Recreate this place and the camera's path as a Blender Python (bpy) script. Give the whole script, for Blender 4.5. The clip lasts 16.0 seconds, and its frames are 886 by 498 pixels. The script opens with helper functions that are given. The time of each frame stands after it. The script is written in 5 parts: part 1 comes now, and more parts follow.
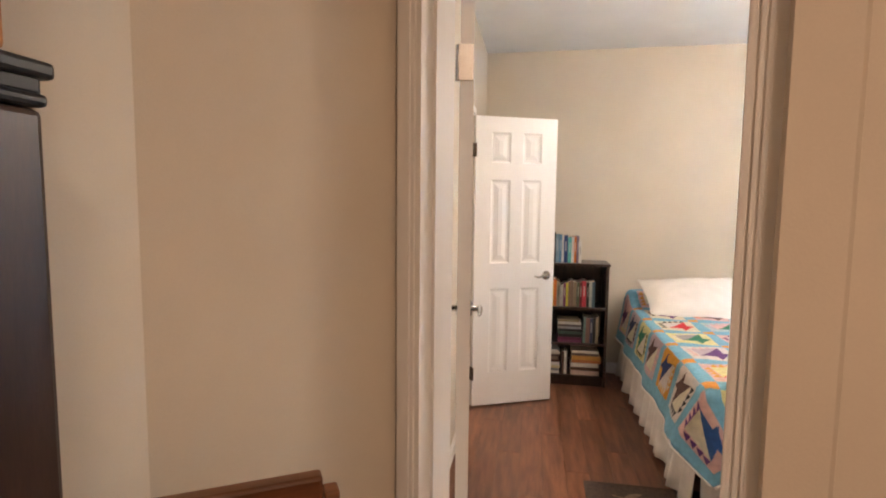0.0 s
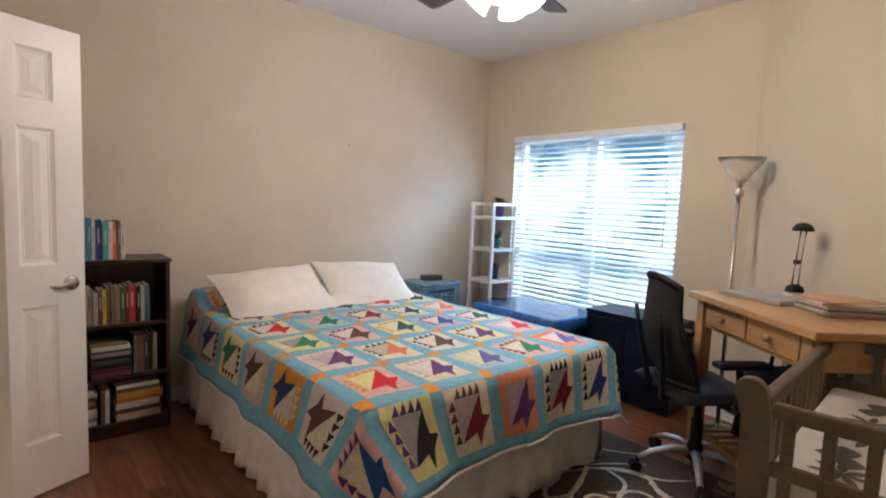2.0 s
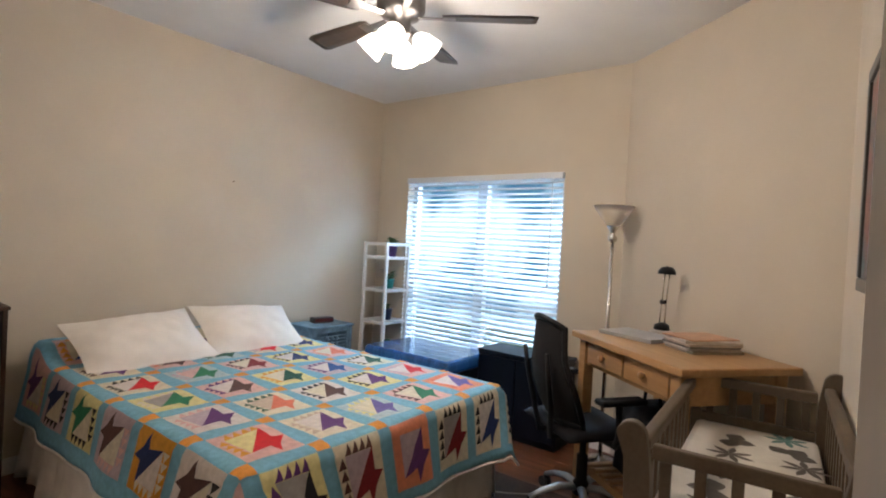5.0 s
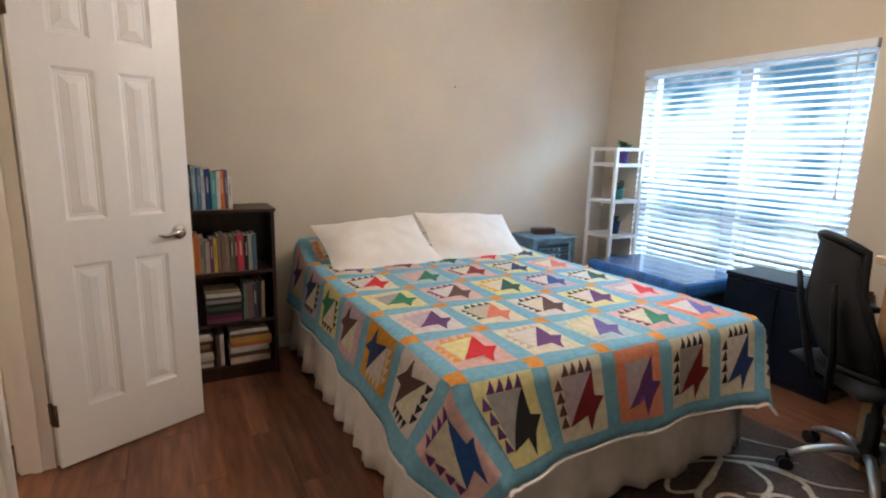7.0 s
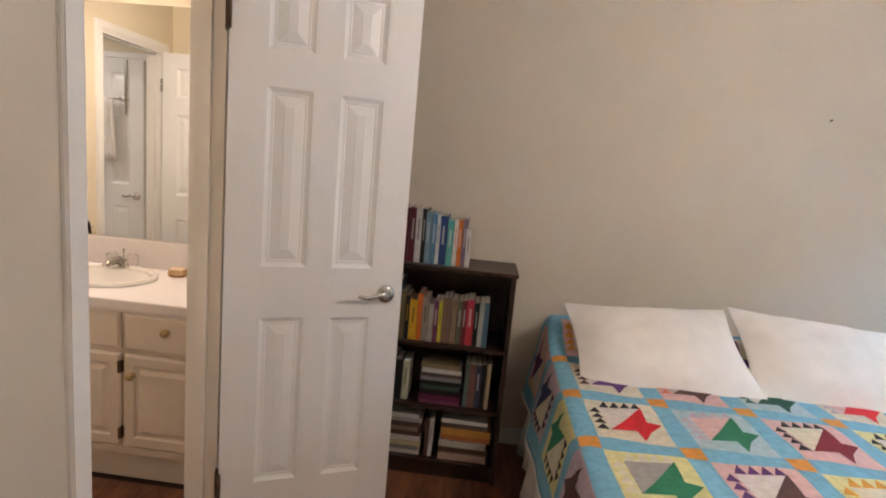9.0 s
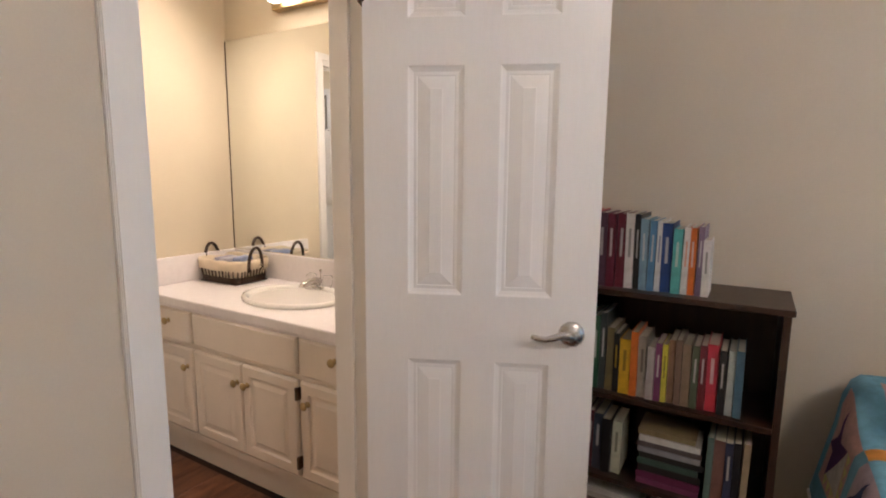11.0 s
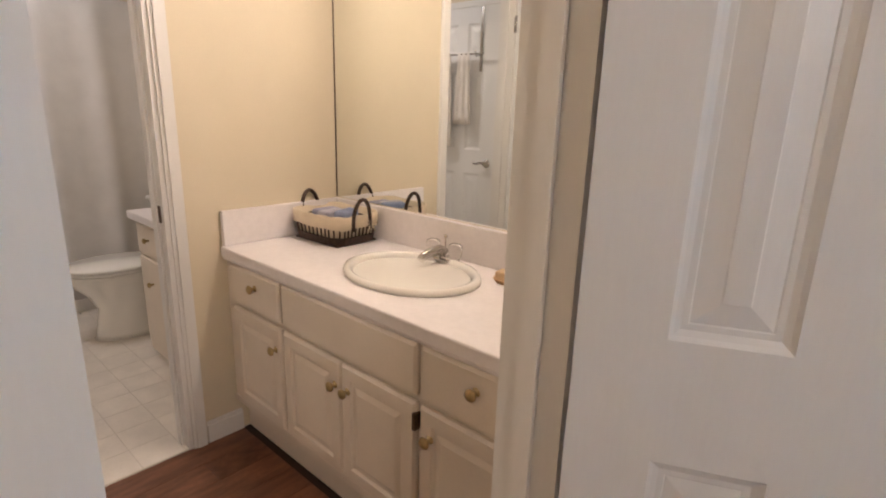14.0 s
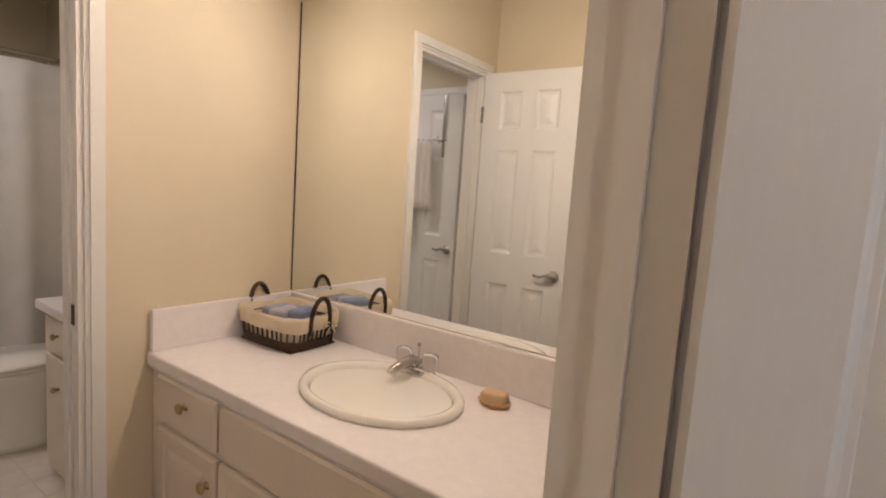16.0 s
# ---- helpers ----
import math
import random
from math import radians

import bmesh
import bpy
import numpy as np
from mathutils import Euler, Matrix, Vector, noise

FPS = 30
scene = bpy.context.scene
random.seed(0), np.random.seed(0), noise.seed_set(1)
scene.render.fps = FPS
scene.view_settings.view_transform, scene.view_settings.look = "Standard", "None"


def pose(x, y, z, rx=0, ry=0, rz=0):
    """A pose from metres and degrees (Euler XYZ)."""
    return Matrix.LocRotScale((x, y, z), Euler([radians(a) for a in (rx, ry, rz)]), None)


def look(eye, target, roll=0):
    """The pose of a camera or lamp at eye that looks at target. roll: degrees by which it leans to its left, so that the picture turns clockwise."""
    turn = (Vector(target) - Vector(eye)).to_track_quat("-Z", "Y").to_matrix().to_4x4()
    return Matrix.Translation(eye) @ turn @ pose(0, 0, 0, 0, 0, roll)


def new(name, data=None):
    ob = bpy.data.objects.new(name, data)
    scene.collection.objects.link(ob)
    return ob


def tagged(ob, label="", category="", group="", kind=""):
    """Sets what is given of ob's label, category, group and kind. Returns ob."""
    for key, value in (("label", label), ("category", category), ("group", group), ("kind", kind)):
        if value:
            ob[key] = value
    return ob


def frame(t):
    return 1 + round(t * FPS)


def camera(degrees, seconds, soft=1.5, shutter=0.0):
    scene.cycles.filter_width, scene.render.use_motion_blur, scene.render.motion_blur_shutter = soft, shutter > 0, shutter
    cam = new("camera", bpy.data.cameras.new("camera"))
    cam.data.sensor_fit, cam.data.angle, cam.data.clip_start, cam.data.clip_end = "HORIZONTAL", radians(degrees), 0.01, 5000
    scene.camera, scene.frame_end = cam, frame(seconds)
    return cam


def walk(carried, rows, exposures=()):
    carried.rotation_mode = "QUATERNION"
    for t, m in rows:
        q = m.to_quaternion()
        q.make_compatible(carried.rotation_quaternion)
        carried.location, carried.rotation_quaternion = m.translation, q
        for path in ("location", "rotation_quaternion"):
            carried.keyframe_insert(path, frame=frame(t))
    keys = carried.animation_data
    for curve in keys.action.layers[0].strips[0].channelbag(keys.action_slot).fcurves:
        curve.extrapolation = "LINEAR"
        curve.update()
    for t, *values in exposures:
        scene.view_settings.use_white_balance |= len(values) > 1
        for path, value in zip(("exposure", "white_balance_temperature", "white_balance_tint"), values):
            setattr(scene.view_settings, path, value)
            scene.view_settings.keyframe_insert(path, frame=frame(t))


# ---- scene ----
cam = camera(80.9, 16.0, soft=2.0)
PATH = [
    (0, (0.336, 0.404, 1.455), (-0.01, 2.365, 1.274), 0.6),
    (0.5, (0.266, 0.742, 1.418), (0.309, 2.733, 1.234), 0.6),
    (1, (0.249, 1.026, 1.371), (0.753, 2.956, 1.239), 1.5),
    (1.5, (0.180, 1.205, 1.387), (1.147, 2.945, 1.239), 1.2),
    (2, (0.167, 1.345, 1.373), (1.472, 2.85, 1.19), 2.4),
    (2.5, (0.207, 1.397, 1.345), (1.722, 2.686, 1.141), 3.2),
    (3, (0.226, 1.381, 1.354), (1.856, 2.509, 1.087), 2.8),
    (3.2, (0.214, 1.425, 1.344), (1.883, 2.495, 1.084), 3.0),
    (5.3, (0.191, 1.37, 1.415), (1.767, 2.601, 1.396), 3.0),
    (5.5, (0.203, 1.375, 1.395), (1.754, 2.627, 1.235), 3.0),
    (6, (0.246, 1.383, 1.349), (1.656, 2.751, 0.973), 2.7),
    (6.5, (0.349, 1.399, 1.356), (1.496, 2.966, 0.877), 2.1),
    (7, (0.375, 1.545, 1.353), (1.307, 3.272, 0.965), 1.5),
    (7.5, (0.374, 1.752, 1.401), (1.103, 3.585, 1.07), 2.3),
    (8, (0.567, 1.993, 1.375), (0.975, 3.931, 1.097), 3.1),
    (8.5, (0.706, 2.196, 1.405), (0.825, 4.171, 1.115), 4.6),
    (11, (0.806, 2.903, 1.344), (-0.213, 4.599, 1.057), 0.5),
    (11.5, (0.717, 3.019, 1.317), (-0.457, 4.622, 1.092), 0.1),
    (12, (0.671, 3.205, 1.321), (-0.692, 4.641, 1.039), 0.3),
    (12.5, (0.622, 3.308, 1.316), (-0.862, 4.62, 1.037), 0.4),
    (13, (0.483, 3.325, 1.327), (-0.988, 4.645, 1.025), 0.2),
    (13.5, (0.314, 3.339, 1.335), (-1.05, 4.762, 1.002), 0.1),
    (14, (0.223, 3.357, 1.302), (-1.061, 4.804, 0.794), 1.7),
    (14.5, (0.15, 3.45, 1.284), (-1.112, 4.838, 0.59), 1.2),
    (15, (0.083, 3.472, 1.255), (-1.156, 4.839, 0.482), 0.1),
    (15.5, (0.036, 3.444, 1.279), (-1.137, 4.948, 0.677), 2.0),
    (16, (0.002, 3.462, 1.35), (-1.162, 5.074, 1.134), 3.9),
]
walk(cam, [(t, look(eye, target, roll)) for t, eye, target, roll in PATH],
     exposures=[(0.0, 0.9, 6600, 16), (0.5, 0.7, 6500, 16), (1.0, 0.42, 6500, 16), (1.5, 0.17, 6500, 16), (2.0, 0.12, 6500, 16), (3.0, 0.2, 6500, 16), (5.3, -0.1, 6450, 15), (5.5, -0.1, 6450, 15), (6.0, 0.1, 6450, 15), (6.5, 0.22, 6450, 15), (7.5, 0.0, 6500, 16), (8.0, -0.06, 6650, 17), (8.5, 0.1, 6500, 17), (11.0, 0.17, 6150, 17), (12.0, 0.0, 5950, 17), (13.0, -0.2, 5950, 17), (14.5, 0.08, 6300, 17), (15.0, 0.18, 6300, 17), (16.0, -0.35, 6300, 17)])

# ---- world, sun and lamps ----
VANITY, TOILET, FANLIGHT, FIRSTROOM, DAYLIGHT = 12.6, 11.0, 51.0, 20.0, 290.0   # watts
world = bpy.data.worlds.new("world")
scene.world = world
world.use_nodes = True
wn = world.node_tree
sky = wn.nodes.new("ShaderNodeTexSky")
sky.sky_type, sky.sun_disc, sky.sun_elevation, sky.sun_rotation = "NISHITA", False, radians(48), radians(200)
wn.nodes["Background"].inputs[1].default_value = 0.12
wn.links.new(sky.outputs[0], wn.nodes["Background"].inputs[0])


def lamp(name, kind, m, energy, colour, size=0.1, size_y=None):
    data = bpy.data.lights.new(name, kind)
    data.energy, data.color = energy, colour
    if kind == "AREA":
        data.size = size
        if size_y:
            data.shape, data.size_y = "RECTANGLE", size_y
    elif kind == "SUN":
        data.angle = radians(size)
    else:
        data.shadow_soft_size = size
    ob = new(name, data)
    ob.matrix_world = m
    return ob


lamp("sun", "SUN", look((0, 0, 10), (2.5, 7.0, 0)), 2.5, (1.0, 0.95, 0.88), 0.6)
lamp("window_daylight", "AREA", look((4.62, 3.9, 2.62), (3.5, 3.9, 1.0)), DAYLIGHT, (0.50, 0.76, 1.0), 1.9, 0.8)

# ---- materials ----


def mat(name, colour, rough=0.5, metal=0.0, var=0.08, scale=6.0, bump=0.05, fine=120.0, stretch=(1, 1, 1), second=None, coat=0.0, island=0.0, spec=0.5):
    """A surface with broad and fine variation and a fine relief."""
    m = bpy.data.materials.new(name)
    m.use_nodes = True
    t = m.node_tree
    b = t.nodes["Principled BSDF"]
    b.inputs["Roughness"].default_value, b.inputs["Metallic"].default_value = rough, metal
    b.inputs["Coat Weight"].default_value = coat
    b.inputs["Specular IOR Level"].default_value = spec
    co = t.nodes.new("ShaderNodeTexCoord")
    mp = t.nodes.new("ShaderNodeMapping")
    mp.inputs["Scale"].default_value = stretch
    t.links.new(co.outputs["Object"], mp.inputs[0])
    if island:
        info = t.nodes.new("ShaderNodeObjectInfo")
        add = t.nodes.new("ShaderNodeVectorMath")
        sc = t.nodes.new("ShaderNodeVectorMath")
        sc.operation = "SCALE"
        sc.inputs[0].default_value = (13.0, 7.0, 5.0)
        t.links.new(info.outputs["Random"], sc.inputs["Scale"])
        t.links.new(co.outputs["Object"], add.inputs[0])
        t.links.new(sc.outputs[0], add.inputs[1])
        t.links.new(add.outputs[0], mp.inputs[0])
    n1, n2 = t.nodes.new("ShaderNodeTexNoise"), t.nodes.new("ShaderNodeTexNoise")
    n1.inputs["Scale"].default_value, n1.inputs["Detail"].default_value = scale, 4
    n2.inputs["Scale"].default_value, n2.inputs["Detail"].default_value = fine, 3
    t.links.new(mp.outputs[0], n1.inputs["Vector"])
    t.links.new(mp.outputs[0], n2.inputs["Vector"])
    ramp = t.nodes.new("ShaderNodeValToRGB")
    lo = second or tuple(max(0.0, c * (1 - 2 * var)) for c in colour)
    hi = colour if second else tuple(min(1.0, c * (1 + var)) for c in colour)
    ramp.color_ramp.elements[0].color, ramp.color_ramp.elements[1].color = (*lo, 1), (*hi, 1)
    ramp.color_ramp.elements[0].position, ramp.color_ramp.elements[1].position = 0.3, 0.7
    t.links.new(n1.outputs["Fac"], ramp.inputs[0])
    mix = t.nodes.new("ShaderNodeMix")
    mix.data_type, mix.blend_type = "RGBA", "MULTIPLY"
    mix.inputs["Factor"].default_value = min(1.0, var * 2.5)
    t.links.new(ramp.outputs[0], mix.inputs["A"])
    t.links.new(n2.outputs["Fac"], mix.inputs["B"])
    bright = t.nodes.new("ShaderNodeBrightContrast")
    bright.inputs["Bright"].default_value = 0.0
    t.links.new(mix.outputs["Result"], bright.inputs[0])
    t.links.new(bright.outputs[0], b.inputs["Base Color"])
    if island:
        hsv = t.nodes.new("ShaderNodeHueSaturation")
        mr = t.nodes.new("ShaderNodeMapRange")
        mr.inputs["To Min"].default_value, mr.inputs["To Max"].default_value = 1 - island, 1 + island
        t.links.new(info.outputs["Random"], mr.inputs["Value"])
        t.links.new(mr.outputs[0], hsv.inputs["Value"])
        t.links.new(bright.outputs[0], hsv.inputs["Color"])
        t.links.new(hsv.outputs[0], b.inputs["Base Color"])
    if bump:
        bp = t.nodes.new("ShaderNodeBump")
        bp.inputs["Strength"].default_value, bp.inputs["Distance"].default_value = bump, 0.002
        t.links.new(n2.outputs["Fac"], bp.inputs["Height"])
        t.links.new(bp.outputs[0], b.inputs["Normal"])
    return m


def glow(name, colour, strength):
    m = bpy.data.materials.new(name)
    m.use_nodes = True
    b = m.node_tree.nodes["Principled BSDF"]
    b.inputs["Base Color"].default_value = (*colour, 1)
    b.inputs["Emission Color"].default_value = (*colour, 1)
    b.inputs["Emission Strength"].default_value = strength
    return m


def clear(name, colour=(1, 1, 1), rough=0.0, ior=1.45):
    m = bpy.data.materials.new(name)
    m.use_nodes = True
    b = m.node_tree.nodes["Principled BSDF"]
    b.inputs["Base Color"].default_value = (*colour, 1)
    b.inputs["Roughness"].default_value, b.inputs["IOR"].default_value = rough, ior
    b.inputs["Transmission Weight"].default_value = 1.0
    return m


WALL = mat("wall_paint", (0.60, 0.53, 0.43), 0.75, var=0.025, scale=2.5, bump=0.12, fine=220)
BATH = mat("bath_paint", (0.74, 0.65, 0.49), 0.7, var=0.025, scale=2.5, bump=0.12, fine=220)
CEIL = mat("ceiling_paint", (0.78, 0.78, 0.77), 0.9, var=0.02, scale=3, bump=0.5, fine=90)
TRIM = mat("trim_paint", (0.80, 0.78, 0.75), 0.35, var=0.02, scale=5, bump=0.06, fine=160, stretch=(1, 1, 0.2))
DOOR = mat("door_paint", (0.82, 0.81, 0.80), 0.38, var=0.02, scale=4, bump=0.06, fine=150, stretch=(1, 1, 0.12))
PLANK = mat("plank_wood", (0.36, 0.150, 0.080), 0.34, var=0.25, scale=5, bump=0.12, fine=70, stretch=(6, 0.7, 1), second=(0.15, 0.056, 0.029), island=0.22)
GAP = mat("floor_joint", (0.03, 0.014, 0.009), 0.7)
TILE = mat("vinyl_tile", (0.82, 0.76, 0.68), 0.42, var=0.05, scale=9, bump=0.08, island=0.03)
GROUT = mat("tile_joint", (0.70, 0.64, 0.56), 0.8)
MIRROR = mat("mirror_silver", (0.92, 0.94, 0.92), 0.015, 1.0, var=0.0, bump=0.0)
CHROME = mat("brushed_nickel", (0.60, 0.58, 0.55), 0.25, 1.0, var=0.04, scale=20, bump=0.03)
BRASS = mat("aged_brass", (0.55, 0.42, 0.22), 0.28, 1.0, var=0.1, scale=30, bump=0.03)
BRONZE = mat("hinge_bronze", (0.16, 0.11, 0.075), 0.45, 0.8, var=0.15, scale=30)
LAMINATE = mat("counter_laminate", (0.85, 0.81, 0.81), 0.35, var=0.02, scale=40, bump=0.02)
CABINET = mat("cabinet_paint", (0.80, 0.72, 0.62), 0.4, var=0.03, scale=5, bump=0.07, fine=140)
PORCELAIN = mat("porcelain", (0.86, 0.84, 0.79), 0.08, var=0.01, bump=0.0, coat=0.6)
DARKWOOD = mat("dark_walnut", (0.060, 0.026, 0.015), 0.38, var=0.25, scale=5, bump=0.1, fine=70, stretch=(6, 6, 0.7), second=(0.024, 0.011, 0.007))
PINE = mat("golden_pine", (0.56, 0.33, 0.15), 0.38, var=0.12, scale=4, bump=0.08, fine=60, stretch=(0.6, 8, 8), second=(0.46, 0.25, 0.10))
CRIBWOOD = mat("grey_brown_wood", (0.150, 0.110, 0.072), 0.45, var=0.15, scale=5, bump=0.1, fine=80)
REDWOOD = mat("cherry_wood", (0.17, 0.062, 0.026), 0.3, var=0.2, scale=5, bump=0.08, fine=60, stretch=(0.6, 6, 6))
WHITECLOTH = mat("white_cotton", (0.82, 0.78, 0.74), 0.85, var=0.03, scale=12, bump=0.3, fine=400)
SKIRT = mat("skirt_voile", (0.84, 0.80, 0.75), 0.9, var=0.05, scale=14, bump=0.25, fine=350)
BLACK = mat("black_plastic", (0.008, 0.009, 0.012), 0.45, var=0.2, scale=20, spec=0.3)
MESHBLACK = mat("black_mesh_fabric", (0.009, 0.010, 0.014), 0.8, var=0.3, scale=200, bump=0.5, fine=900)
NAVY = mat("dark_navy_lacquer", (0.006, 0.009, 0.020), 0.34, var=0.2, scale=4, spec=0.2)
SLAT = mat("blind_slat_vinyl", (0.72, 0.78, 0.84), 0.4, var=0.02, scale=10)
VINYL = mat("window_frame_vinyl", (0.76, 0.79, 0.83), 0.4, var=0.02)
GLASS = clear("window_glass")
WHITEPAINT = mat("white_shelf_paint", (0.78, 0.78, 0.77), 0.4, var=0.04, scale=10)
RUG = mat("rug_brown", (0.095, 0.060, 0.044), 0.95, var=0.25, scale=60, bump=0.8, fine=500)
RUGCREAM = mat("rug_cream", (0.66, 0.58, 0.46), 0.95, var=0.15, scale=60, bump=0.8, fine=500)
RUGTAN = mat("rug_tan", (0.27, 0.185, 0.12), 0.95, var=0.15, scale=60, bump=0.8, fine=500)
BLUEPAINT = mat("distressed_blue_paint", (0.19, 0.31, 0.40), 0.6, var=0.18, scale=14, bump=0.2, fine=90)
BLUECLOTH = mat("blue_plastic_cover", (0.035, 0.15, 0.45), 0.16, var=0.2, scale=5, bump=1.0, fine=16, stretch=(1, 3, 1), coat=0.5)
FANWOOD = mat("fan_blade_walnut", (0.045, 0.032, 0.026), 0.4, var=0.2, scale=5, stretch=(1, 6, 1))
PEWTER = mat("pewter", (0.30, 0.28, 0.27), 0.35, 1.0, var=0.1, scale=15)
LEAF = mat("leaf_green", (0.05, 0.13, 0.035), 0.5, var=0.3, scale=20)
WICKER = mat("dark_wicker", (0.085, 0.040, 0.020), 0.55, var=0.35, scale=40, bump=0.5, fine=200)
LINER = mat("cream_liner", (0.74, 0.64, 0.48), 0.9, var=0.04, scale=20, bump=0.3, fine=400)
SOAP = mat("tan_soap", (0.60, 0.36, 0.17), 0.4, var=0.1, scale=40)
PAPER = mat("page_paper", (0.66, 0.60, 0.50), 0.9, var=0.08, scale=3, bump=0.4, fine=260, stretch=(1, 1, 30))
BULB = glow("lit_frosted_glass", (1.0, 0.92, 0.80), 9)
VBULB = glow("lit_vanity_bulb", (1.0, 0.86, 0.68), 14)


def plain(name, c, rough=0.85):
    return mat(name, c, rough, var=0.08, scale=40, bump=0.25, fine=350)


# ---- mesh helpers ----
def box(bm, x0, x1, y0, y1, z0, z1, bevel=0.0, m=None, slot=0):
    a = Matrix.Translation(((x0 + x1) / 2, (y0 + y1) / 2, (z0 + z1) / 2)) @ Matrix.Diagonal((abs(x1 - x0), abs(y1 - y0), abs(z1 - z0), 1))
    vs = bmesh.ops.create_cube(bm, size=1.0, matrix=(m @ a) if m else a)["verts"]
    fs = {f for v in vs for f in v.link_faces}
    for f in fs:
        f.material_index = slot
    if bevel:
        es = {e for f in fs for e in f.edges}
        bmesh.ops.bevel(bm, geom=list(es), offset=bevel, segments=2, affect="EDGES", profile=0.5)
    return vs


def rod(bm, p, q, r, r2=None, seg=12, slot=0):
    p, q = Vector(p), Vector(q)
    d = q - p
    m = Matrix.Translation((p + q) / 2) @ d.to_track_quat("Z", "Y").to_matrix().to_4x4()
    vs = bmesh.ops.create_cone(bm, cap_ends=True, segments=seg, radius1=r, radius2=r if r2 is None else r2, depth=d.length, matrix=m)["verts"]
    for v in vs:
        for f in v.link_faces:
            f.material_index = slot
            f.smooth = len(f.verts) == 4
    return vs


def tube(bm, pts, r, seg=8, closed=False, flat=1.0):
    """A round (or flattened) bar along a line of points."""
    pts = [Vector(p) for p in pts]
    rings = []
    n = len(pts)
    for i, p in enumerate(pts):
        a = pts[(i - 1) % n] if (closed or i) else p
        b = pts[(i + 1) % n] if (closed or i < n - 1) else p
        d = (b - a).normalized()
        s = d.cross(Vector((0, 0, 1)))
        s = s.normalized() if s.length > 1e-4 else Vector((1, 0, 0))
        u = s.cross(d)
        rad = r[i] if isinstance(r, (list, tuple)) else r
        rings.append([bm.verts.new(p + s * rad * math.cos(k * 2 * math.pi / seg) + u * rad * flat * math.sin(k * 2 * math.pi / seg)) for k in range(seg)])
    for i in range(n if closed else n - 1):
        a, b = rings[i], rings[(i + 1) % n]
        for k in range(seg):
            f = bm.faces.new((a[k], a[(k + 1) % seg], b[(k + 1) % seg], b[k]))
            f.smooth = True
    if not closed:
        bm.faces.new(rings[0][::-1])
        bm.faces.new(rings[-1])


def turned(bm, profile, seg=24, m=None, sx=1.0, sy=1.0):
    """A solid of revolution round z from (radius, z) pairs."""
    m = m or Matrix()
    rings = []
    for r, z in profile:
        rings.append([bm.verts.new(m @ Vector((r * sx * math.cos(k * 2 * math.pi / seg), r * sy * math.sin(k * 2 * math.pi / seg), z))) for k in range(seg)])
    for a, b in zip(rings, rings[1:]):
        for k in range(seg):
            f = bm.faces.new((a[k], a[(k + 1) % seg], b[(k + 1) % seg], b[k]))
            f.smooth = True
    if profile[0][0] > 1e-4:
        bm.faces.new(rings[0][::-1])
    if profile[-1][0] > 1e-4:
        bm.faces.new(rings[-1])


def sheet(bm, f, nu, nv, slot=0):
    """A smooth grid through f(u, v) for u and v from 0 to 1."""
    g = [[bm.verts.new(f(i / nu, j / nv)) for j in range(nv + 1)] for i in range(nu + 1)]
    for i in range(nu):
        for j in range(nv):
            q = bm.faces.new((g[i][j], g[i + 1][j], g[i + 1][j + 1], g[i][j + 1]))
            q.smooth, q.material_index = True, slot
    return g


def mesh(bm, name, mats):
    me = bpy.data.meshes.new(name)
    bmesh.ops.recalc_face_normals(bm, faces=bm.faces)
    bm.to_mesh(me)
    bm.free()
    for m in mats if isinstance(mats, (list, tuple)) else [mats]:
        me.materials.append(m)
    return me


def part(name, bm, material, parent, label=""):
    ob = new(name, mesh(bm, name, material))
    ob.parent = parent
    return tagged(ob, label)


def piece(name, me, parent, m):
    ob = new(name, me)
    ob.parent, ob.matrix_basis = parent, m
    return ob


def thing(name, m, label, category, group="", kind=""):
    ob = new(name)
    ob.empty_display_size = 0.05
    ob.matrix_basis = m
    return tagged(ob, label, category, group, kind)


def solid(name, bm, material, label, category="", kind="structure"):
    return tagged(new(name, mesh(bm, name, material)), label, category, "", kind)


def boxes(*bs, bevel=0.0, m=None):
    bm = bmesh.new()
    for b in bs:
        box(bm, *b, bevel=bevel, m=m)
    return bm


def solidify(ob, t):
    md = ob.modifiers.new("thickness", "SOLIDIFY")
    md.thickness, md.offset = t, -1
    return ob


# ---- the plan ----
YN, XE, YS, XW, ZC, WS = 4.97, 3.82, 1.335, -0.10, 2.72, 1.215      # bedroom faces: north, east, south, west, ceiling
A, B = Vector((XE, 2.585, 0)), Vector((2.86, 1.358, 0))      # ends of the slanting wall
U = (A - B).normalized()
ON_SLANT = Matrix.Translation(B) @ Matrix.Rotation(math.atan2(U.y, U.x), 4, "Z")   # x along the wall, y into the room
DX1 = 0.70
SY = 1.205                # the south wall's bedroom face at its west end
SOUTH = Matrix.Translation((DX1, SY, 0)) @ Matrix.Rotation(math.atan2(B.y - SY, B.x - DX1), 4, "Z")   # x along the south wall, y into the room
SL = math.hypot(B.y - SY, B.x - DX1)
ENTRY, OPEN = pose(0.13, 1.70, 0, 0, 0, -31.2), 0.664     # the slanting entry wall, bedroom face at y = 0, and its opening
BY0, BY1 = 3.405, 4.015        # bath door opening
TY0, TY1 = 3.44, 4.045        # toilet door opening
BXW, BYN, BYS = -1.665, 4.765, 3.32   # vanity room faces
WY0, WY1, WZ0, WZ1 = 3.045, 4.60, 0.45, 1.985   # window opening

